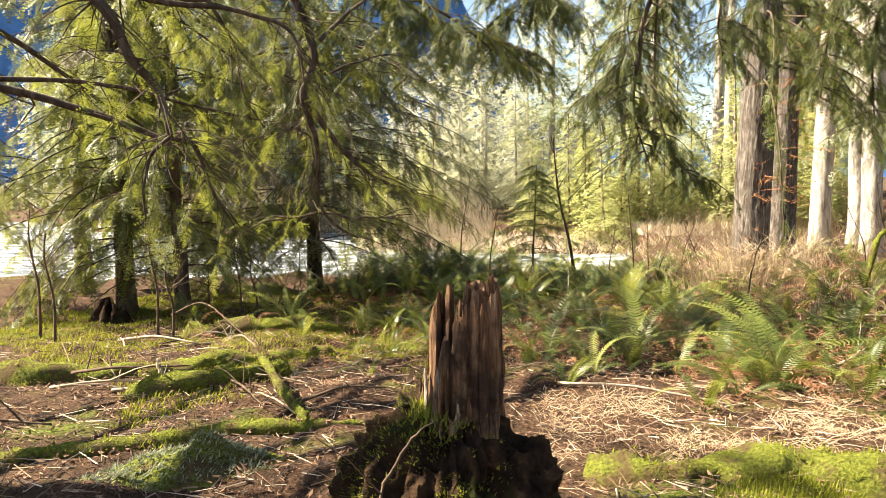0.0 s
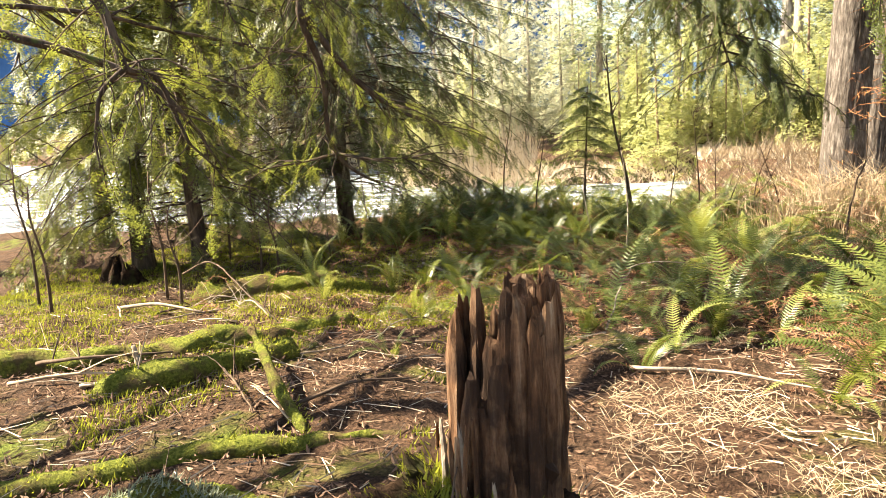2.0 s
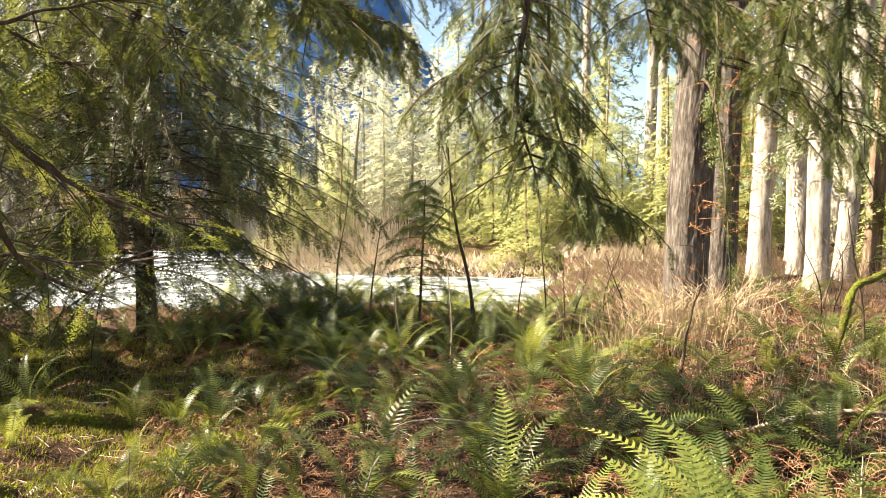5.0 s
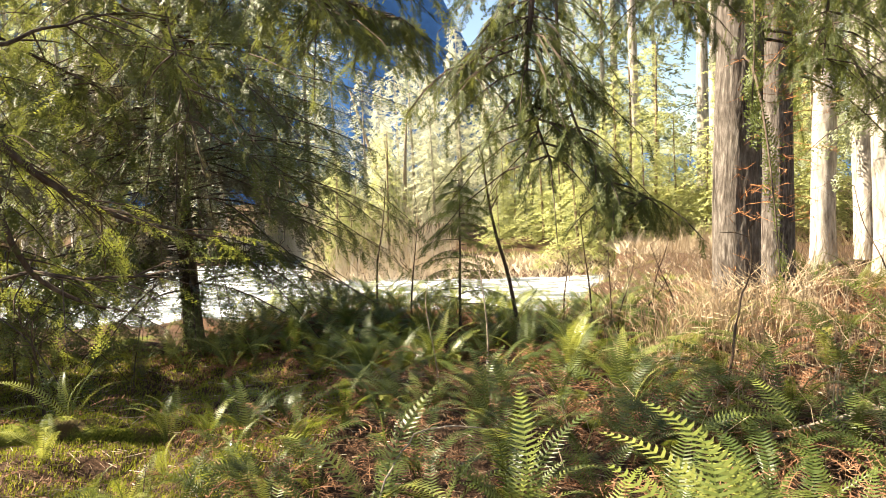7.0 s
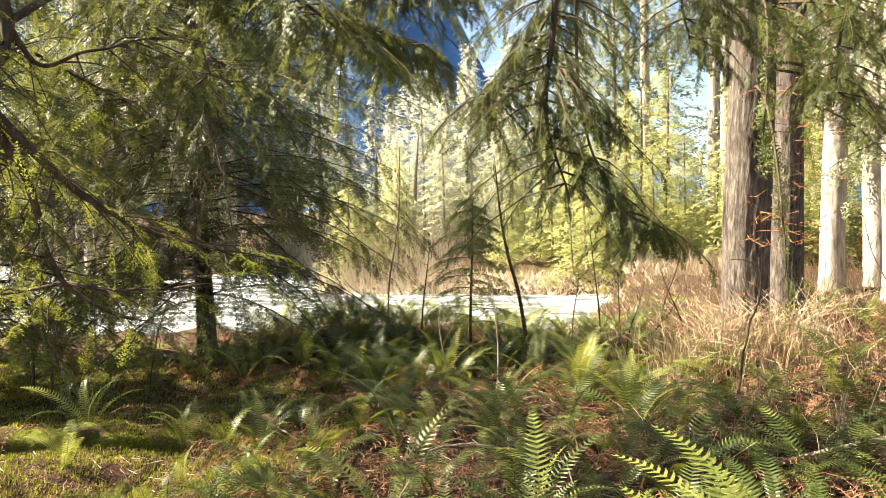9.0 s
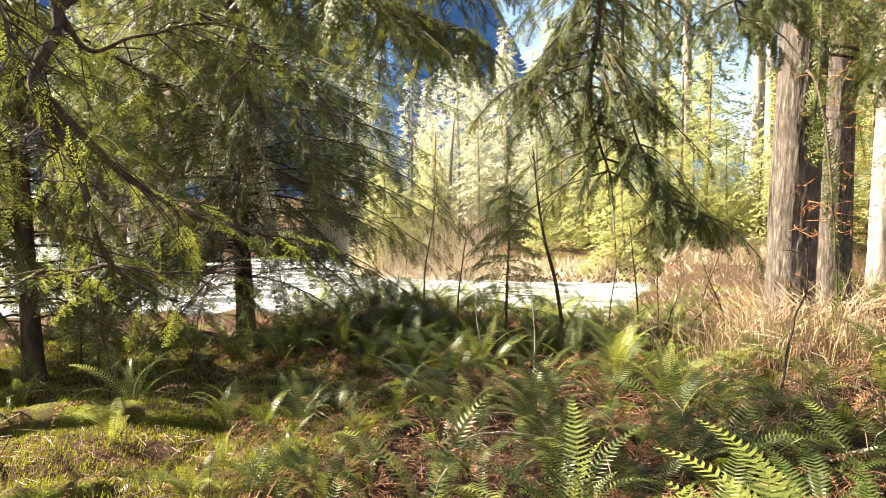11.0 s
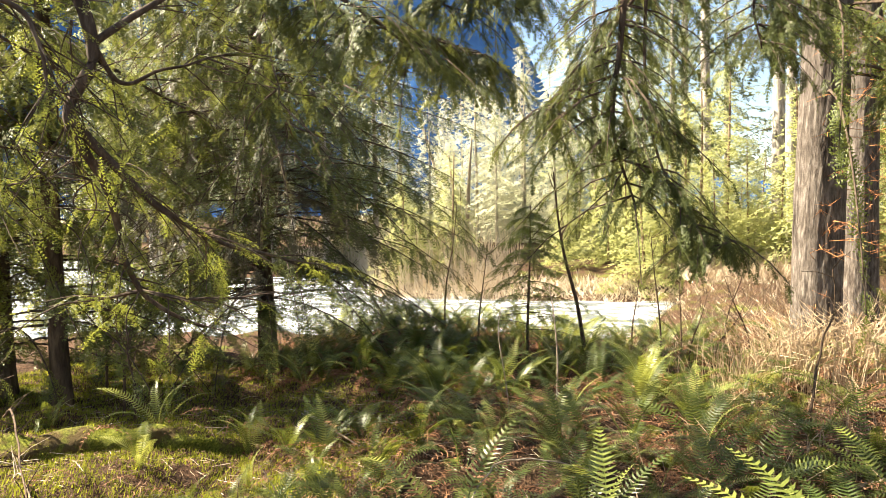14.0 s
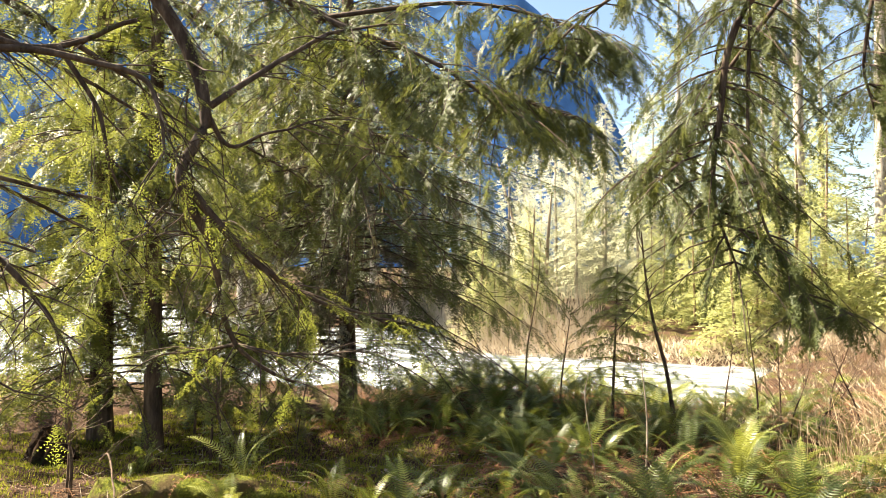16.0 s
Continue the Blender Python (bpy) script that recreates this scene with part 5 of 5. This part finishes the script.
def build_litter():
    rnd = random.Random(8)
    sticks, leaves, moss = Pile(), Pile(), Pile()
    for i in range(20000):
        x, y = rnd.uniform(-4.5, 5.5), 2.0 + 9.5 * rnd.random() ** 1.3
        a, ln = rnd.uniform(0, 6.28), rnd.uniform(0.03, 0.24) * rnd.random() ** 0.4
        w = rnd.uniform(0.001, 0.0038)
        d = np.array((math.cos(a), math.sin(a), rnd.uniform(-0.12, 0.22)))
        p = np.array(on_ground(x, y, 0.012))
        e = p + d * ln
        e[2] = max(e[2], ground_z(e[0], e[1]) + 0.008)
        s, u = np.array((-math.sin(a), math.cos(a), 0)) * w, np.array((0, 0, w * 1.5))
        sticks.add([p - s, p + s, p + u, e - s * 0.5, e + s * 0.5, e + u * 0.5], [(0, 1, 4), (0, 4, 3), (1, 2, 5), (1, 5, 4), (2, 0, 3), (2, 3, 5)])
    for i in range(30000):
        x, y = rnd.uniform(-4.5, 6), 2.0 + 10 * rnd.random() ** 1.3
        a, ln = rnd.uniform(0, 6.28), rnd.uniform(0.012, 0.05)
        p = np.array(on_ground(x, y, rnd.uniform(0.004, 0.03)))
        d = np.array((math.cos(a), math.sin(a), rnd.uniform(-0.5, 0.6))) * ln
        s = np.array((-math.sin(a), math.cos(a), rnd.uniform(-0.4, 0.4))) * ln * 0.2
        leaves.add([p - d * 0.5, p + s, p + d * 0.5 + np.array((0, 0, ln * 0.3)), p - s], [(0, 1, 2), (0, 2, 3)])
    n = 0
    while n < 76000:
        x, y = rnd.uniform(-5.5, 0.4), rnd.uniform(3.4, 11.5)
        if rnd.random() < 0.25:
            x, y = rnd.uniform(1.1, 3.6), rnd.uniform(3.0, 4.1)
        n += 1
        if noise.noise((x * 1.1, y * 1.1, 20)) + 0.5 * noise.noise((x * 4, y * 4, 3)) + (0.14 * (y - 7) if x < 0.5 else -1.5 * max(0, abs(y - 3.68) - 0.12) - 0.8 * abs(x - 2.1) + 0.35) < ((-0.1 if y < 6.4 else -0.4) if x < 0.5 else 0.0):
            continue
        moss_tufts(moss, rnd, on_ground(x, y, 0.0), (0, 0, 1), 2, 0.02, 0.05)
    tagged(new("dead_stick_litter", sticks.mesh("dead_stick_litter", STICKS)), "scattered thin dead sticks and needles on the forest floor", "litter", kind="stuff")
    tagged(new("leaf_litter", leaves.mesh("leaf_litter", DEADLEAF)), "brown dead leaf litter on the forest floor", "litter", kind="stuff")
    tagged(new("moss_carpet", moss.mesh("moss_carpet", MOSSFUZZ)), "patchy yellow-green moss carpet", "moss", kind="stuff")


build_litter()


def build_dry_grass():
    """Straw-coloured stems at the foot of the big trunk, dry reeds along the far bank."""
    rnd = random.Random(6)
    near, reeds, brush = Pile(), Pile(), Pile()
    for i in range(1700):
        k = (0, 0, 2, 2, 1, 3, 4)[i % 7]
        cx, cy, sp = ((3.7, 10.6, 0.4), (4.2, 9.3, 0.7), (4.3, 10.7, 0.4), (5.2, 10.2, 0.9), (4.2, 8.0, 0.8))[k]
        x, y = rnd.gauss(cx, sp), rnd.gauss(cy, sp * 0.8)
        h, a = rnd.uniform(0.25, 0.85) * (1.1 if k in (0, 2) else 0.55), rnd.uniform(0, 6.28)
        g = np.array(on_ground(x, y, -0.02))
        lean = rnd.uniform(0.1, 0.75)
        q = [g, g + np.array((math.cos(a) * h * lean * 0.3, math.sin(a) * h * lean * 0.3, h * 0.6)), g + np.array((math.cos(a) * h * lean, math.sin(a) * h * lean, h * rnd.uniform(0.6, 1.0)))]
        near.add(*tube(q, rnd.uniform(0.003, 0.0065), 0.0015, 3))
    for i in range(6500):
        x = rnd.uniform(-9, 9)
        y = shore_far(x) + rnd.uniform(-0.5, 1.9)
        h = rnd.uniform(0.1, 0.36) * (1 + (rnd.random() < 0.08))
        g = np.array((x, y, ground_z(x, y) - 0.05))
        s = np.array((0.02, 0, 0))
        reeds.add([g - s, g + s, g + np.array((rnd.uniform(-0.4, 0.4), rnd.uniform(-0.3, 0.3), h))], [(0, 1, 2)])
    shrubs = Pile()
    for i in range(2600):
        x = rnd.uniform(-10, -0.5)
        y = shore_far(x) + rnd.uniform(0.3, 5)
        h, g = rnd.uniform(0.5, 2.6) * rnd.uniform(0.5, 1.0), np.array((x, y, ground_z(x, y) - 0.05))
        s = np.array((0.012, 0.004, 0))
        shrubs.add([g - s, g + s, g + np.array((rnd.uniform(-0.5, 0.5), rnd.uniform(-0.4, 0.4), h))], [(0, 1, 2)])
    tagged(new("far_bank_shrubs", shrubs.mesh("far_bank_shrubs", REED)), "pale bare twiggy shrubs on the far bank", "shrub", kind="stuff")
    for i in range(2600):
        x, y = rnd.uniform(2.3, 7.5), rnd.uniform(12.6, 22)
        h, g = rnd.uniform(0.08, 0.3), np.array(on_ground(x, y, -0.03))
        s = np.array((0.01, 0.004, 0))
        reeds.add([g - s, g + s, g + np.array((rnd.uniform(-0.3, 0.3), rnd.uniform(-0.3, 0.3), h))], [(0, 1, 2)])
    for i in range(4200):
        x, y = rnd.uniform(4.6, 19), rnd.uniform(8.8, 21)
        h = rnd.uniform(0.4, 1.5) * (0.5 if y < 13 else 0.8)
        g = np.array(on_ground(x, y, -0.05))
        top = g + np.array((rnd.uniform(-0.5, 0.5), rnd.uniform(-0.4, 0.4), h))
        s = np.array((0.007, 0.003, 0))
        brush.add([g - s, g + s, top], [(0, 1, 2)])
    straw = Pile()
    for i in range(2700):
        x, y = rnd.uniform(0.95, 2.9), rnd.uniform(3.75, 5.1)
        if noise.noise((x * 1.3, y * 1.3, 61)) + 0.5 * noise.noise((x * 5, y * 5, 8)) < -0.15:
            continue
        a, ln = rnd.uniform(0, 6.28), rnd.uniform(0.04, 0.13)
        g = np.array(on_ground(x, y, 0.01 + 0.03 * rnd.random()))
        e = g + np.array((math.cos(a) * ln, math.sin(a) * ln, rnd.uniform(0.0, 0.6) * ln))
        straw.add(*tube((g, (g + e) / 2 + np.array((0, 0, 0.012)), e), rnd.uniform(0.0008, 0.0018), 0.0006, 3))
    tagged(new("flattened_straw", straw.mesh("flattened_straw", STRAW)), "pale flattened dry grass on the sunny ground", "grass", kind="stuff")
    tagged(new("dry_grass", near.mesh("dry_grass", STRAW)), "tangle of straw-coloured dead grass and stems", "grass", kind="stuff")
    tagged(new("far_bank_reeds", reeds.mesh("far_bank_reeds", REED)), "pale dry grass along the far river bank", "grass", kind="stuff")
    tagged(new("underbrush", brush.mesh("underbrush", STRAW)), "dry brown brush between the forest trunks", "brush", kind="stuff")


build_dry_grass()


# ---- ferns ----
def frond_mesh(name, seed, mat, arch=1.5, up=1.25, pairs=28, wide=0.115, curl=0.0):
    """A sword fern frond, 1 long, that starts along x and z and arches over."""
    r = np.random.RandomState(seed)
    n = 16
    ang = up - arch * (np.linspace(0, 1, n) ** 1.2)
    step = 1.0 / (n - 1)
    xs, zs = np.concatenate([[0], np.cumsum(np.cos(ang[:-1])) * step]), np.concatenate([[0], np.cumsum(np.sin(ang[:-1])) * step])
    ys = 0.05 * np.sin(np.linspace(0, 3, n) + seed)
    line = np.stack([xs, ys, zs], 1)
    pile = Pile()
    pile.add(*tube(line[::3], 0.007, 0.002, 3))
    for i in range(pairs):
        s = 0.1 + 0.9 * i / pairs
        f = s * (n - 1)
        k = min(int(f), n - 2)
        p = line[k] + (line[k + 1] - line[k]) * (f - k)
        d = unit(line[k + 1] - line[k])
        side = unit(np.cross(d, (0, 0.02, 1)))
        nrm = np.cross(side, d)
        ln = wide * min(1, 0.55 + 1.6 * (s - 0.1)) * (1 - max(0, (s - 0.45) / 0.55) ** 1.6 * 0.93)
        w = 0.015
        for sg in (-1, 1):
            k2 = ln * r.uniform(0.85, 1.1)
            out = unit(side * sg + d * 0.28 + nrm * (0.12 + curl * r.uniform(-1, 1)))
            drop = -nrm * 0.12 * k2
            a0, a1 = p - d * w * 0.5, p + d * w * 0.55
            m0, m1 = p + out * k2 * 0.55 - d * w * 0.36, p + out * k2 * 0.55 + d * w * 0.5
            tip = p + out * k2 + drop + d * 0.012
            pile.add([a0, a1, m1, m0, tip], [(0, 1, 2), (0, 2, 3), (3, 2, 4)] if sg > 0 else [(0, 2, 1), (0, 3, 2), (3, 4, 2)])
    return pile.mesh(name, mat)


FRONDS = [frond_mesh("frond", i, FERN, 1.1 + 0.25 * i, 1.35 - 0.05 * i) for i in range(5)]
FRONDS_SUNLIT = [frond_mesh("frond", 10 + i, FERN_SUNLIT, 1.2 + 0.3 * i, 1.3) for i in range(3)]
FRONDS_DEAD = [frond_mesh("dead_frond", 20 + i, FERN_DEAD, 2.3 + 0.3 * i, 0.9, 20, 0.09, 0.6) for i in range(3)]


def fern(x, y, size, count, rnd, label, pale=0.0, dead=3, toward=None, spread=3.1416, upright=0.0, extra=()):
    ob = thing("sword_fern", x, y, ground_z(x, y) - 0.01, label, "fern", "ferns")
    for i in range(count):
        az = rnd.uniform(0, 6.28) if toward is None else toward + rnd.uniform(-spread, spread)
        kinds = FRONDS_SUNLIT if rnd.random() < pale else FRONDS
        f = part("frond", kinds[rnd.randrange(len(kinds))], ob)
        s = size * rnd.uniform(0.65, 1.1)
        f.matrix_basis = Matrix.LocRotScale((0.02 * math.cos(az), 0.02 * math.sin(az), 0), Euler((rnd.uniform(-0.25, 0.25), rnd.uniform(-0.25, 0.3) - upright, az)), (s, s * rnd.uniform(0.85, 1.1), s))
    for az, s, tilt, kinds in extra:
        f = part("frond", kinds, ob, "long frond coloured pale as if sunlit")
        f.matrix_basis = Matrix.LocRotScale((0, 0, 0), Euler((0, tilt, az)), (s, s, s))
    for i in range(dead):
        az = rnd.uniform(0, 6.28)
        f = part("dead_frond", FRONDS_DEAD[rnd.randrange(3)], ob, "withered brown frond")
        s = size * rnd.uniform(0.55, 0.95)
        f.matrix_basis = Matrix.LocRotScale((0, 0, 0.02), Euler((rnd.uniform(-0.4, 0.4), rnd.uniform(0.0, 0.5), az)), (s, s, s * 0.8))
    return ob


def build_fern_litter():
    """Withered fronds that lie in heaps between the ferns."""
    rnd = random.Random(91)
    low = []
    for k in range(3):
        me = frond_mesh("withered", 40 + k, FERN_DEAD, 1.6 + 0.5 * k, 0.7, 11, 0.1, 0.6)
        v = np.empty(len(me.vertices) * 3)
        me.vertices.foreach_get("co", v)
        t = np.empty(len(me.loops), int)
        me.loops.foreach_get("vertex_index", t)
        low.append((v.reshape(-1, 3), t.reshape(-1, 3)))
        bpy.data.meshes.remove(me)
    pile, n = Pile(), 0
    while n < 3300:
        x, y = rnd.uniform(-2.4, 6.2), rnd.uniform(5.0, 14.0)
        if n > 2500:
            x, y = rnd.uniform(4.5, 12), rnd.uniform(7.5, 13.5)
        if noise.noise((x * 0.9, y * 0.9, 50)) < -0.12 or y < 6 and x < 1.6 or (x < 0.2 and y < 11 and rnd.random() < 0.8):
            n += 0.2
            continue
        n += 1
        v, t = low[rnd.randrange(3)]
        s = rnd.uniform(0.25, 0.5)
        m = np.array(Euler((rnd.uniform(-0.5, 0.5), rnd.uniform(-0.1, 0.6), rnd.uniform(0, 6.28))).to_matrix())
        pile.add((v * s) @ m.T + np.array(on_ground(x, y, rnd.uniform(0.03, 0.26))), t)
    tagged(new("withered_fern_litter", pile.mesh("withered_fern_litter", DEADFROND)), "heaps of withered red-brown fern fronds", "litter", kind="stuff")


build_fern_litter()


def build_ferns():
    rnd = random.Random(44)
    # Those that stand out.
    fern(2.72, 5.75, 0.85, 11, rnd, "large sword fern with long arching fronds coloured pale as if sunlit", 0.5, 3, 2.6, 1.2, 0.0,
         ((2.38, 1.0, 0.2, FRONDS_SUNLIT[0]), (2.05, 1.05, 0.12, FRONDS_SUNLIT[0]), (1.7, 0.9, 0.1, FRONDS_SUNLIT[1]), (2.75, 0.85, 0.25, FRONDS_SUNLIT[1])))
    fern(2.5, 5.35, 0.75, 12, rnd, "broad sword fern with green fronds beside dry grass", 0.3, 3)
    fern(1.78, 6.5, 0.75, 11, rnd, "upright sword fern with feathery green fronds", 0.5, 3, None, 3, 0.25,
         ((1.5, 0.85, -0.25, FRONDS_SUNLIT[0]), (3.3, 0.75, 0.0, FRONDS[1]), (0.6, 0.8, 0.0, FRONDS[0]), (4.4, 0.7, 0.05, FRONDS[0])))
    fern(0.72, 8.75, 0.7, 9, rnd, "sword fern leaning low with sunlit flat fronds", 0.4, 3, 3.3, 1.0)
    fern(0.85, 10.1, 0.75, 10, rnd, "sword fern with pale fronds and withered brown ones", 0.5, 3, None, 3, 0.3)
    fern(2.3, 10.0, 0.85, 13, rnd, "bright yellow-green sword fern", 0.6, 2, None, 3, 0.25)
    fern(2.75, 10.3, 0.75, 11, rnd, "bright yellow-green sword fern", 0.6, 2)
    fern(3.0, 9.0, 0.7, 9, rnd, "sword fern with a pale sunlit frond", 0.6, 3)
    fern(-1.9, 8.3, 0.72, 6, rnd, "thin sword fern with a few upright fronds in moss", 0.6, 3, None, 3, 0.3)
    fern(-1.02, 8.25, 0.6, 7, rnd, "small sword fern with upright fronds in moss", 0.5, 3, None, 3, 0.3)
    fern(-1.45, 7.45, 0.5, 7, rnd, "small sword fern beside fallen sticks", 0.5, 1, None, 3, 0.2)
    fern(4.3, 10.4, 0.6, 12, rnd, "low bright green fern beneath the big trunk", 0.7, 2)
    spots = []
    tries = 0
    while len(spots) < 195 and tries < 14000:
        tries += 1
        x, y = rnd.uniform(-2.2, 6.4), rnd.choice((rnd.uniform(5.4, 15.0), rnd.uniform(6.2, 10.5), rnd.uniform(10.5, 14.2)))
        if y > shore_near(x) - 1.1 or (x < 0.2 and y < 7.4) or (x < -0.8 and y < 11.2) or (y < 6.0 and x < 1.9):
            continue
        if (x > 3.4 and y > 10.2 and rnd.random() < 0.8) or (x < 0.2 and y < 9.5 and rnd.random() < 0.7) or math.hypot(x - 4.3, y - 11.2) < 0.7:
            continue
        if x > 3.2 and rnd.random() < 0.3:
            continue
        if min((math.hypot(x - a, y - b) for a, b in spots), default=9) < 0.31:
            continue
        spots.append((x, y))
        fern(x, y, rnd.uniform(0.5, 0.92) * (1.1 if y > 11 else 1), rnd.randrange(6, 11), rnd, "green sword fern among brown withered fronds", 0.18, rnd.randrange(3, 6))
    # Bank ferns: more pale and brown fronds, to lighten the shaded bank.
    made = 0
    while made < 78:
        x, y = rnd.uniform(-2.6, 2.6), rnd.uniform(10.6, 14.0)
        if min((math.hypot(x - a, y - b) for a, b in spots), default=9) < 0.2:
            continue
        made += 1
        spots.append((x, y))
        fern(x, y, rnd.uniform(0.55, 0.9), rnd.randrange(3, 6), rnd, "sword fern and brown withered fronds on the river bank", 0.6, rnd.randrange(5, 9), None, 3, 0.15)
    made = 0
    while made < 40:
        x, y = rnd.uniform(2.2, 5.2), rnd.uniform(5.2, 8.2)
        if min((math.hypot(x - a, y - b) for a, b in spots), default=9) < 0.24:
            continue
        made += 1
        spots.append((x, y))
        fern(x, y, rnd.uniform(0.4, 0.7), rnd.randrange(4, 8), rnd, "green sword fern above a heap of brown fronds", 0.1, rnd.randrange(4, 8))
    for x, y in ((-0.75, 6.9), (-0.35, 6.75), (0.0, 6.6), (0.15, 7.1), (-0.1, 7.4), (0.45, 6.6), (0.6, 7.0), (-0.6, 7.5), (0.3, 7.6), (0.9, 6.9)):
        fern(x, y, rnd.uniform(0.35, 0.5), rnd.randrange(3, 6), rnd, "slender sword fern with a few upright fronds in moss", 0.5, rnd.randrange(1, 4), None, 3, 0.35)
    for x, y, s in ((-2.5, 10.3, 0.5), (-3.3, 8.6, 0.45), (-0.4, 6.7, 0.45), (0.55, 6.3, 0.5), (1.15, 5.3, 0.45), (1.35, 5.6, 0.5), (3.3, 4.9, 0.6), (3.0, 5.2, 0.6), (-0.3, 5.6, 0.35), (-0.7, 11.2, 0.6), (-0.2, 10.4, 0.6), (0.1, 11.6, 0.6), (2.0, 5.0, 0.5), (3.8, 6.0, 0.6)):
        fern(x, y, s, rnd.randrange(6, 10), rnd, "small green sword fern on the forest floor", 0.25, 2)


build_ferns()
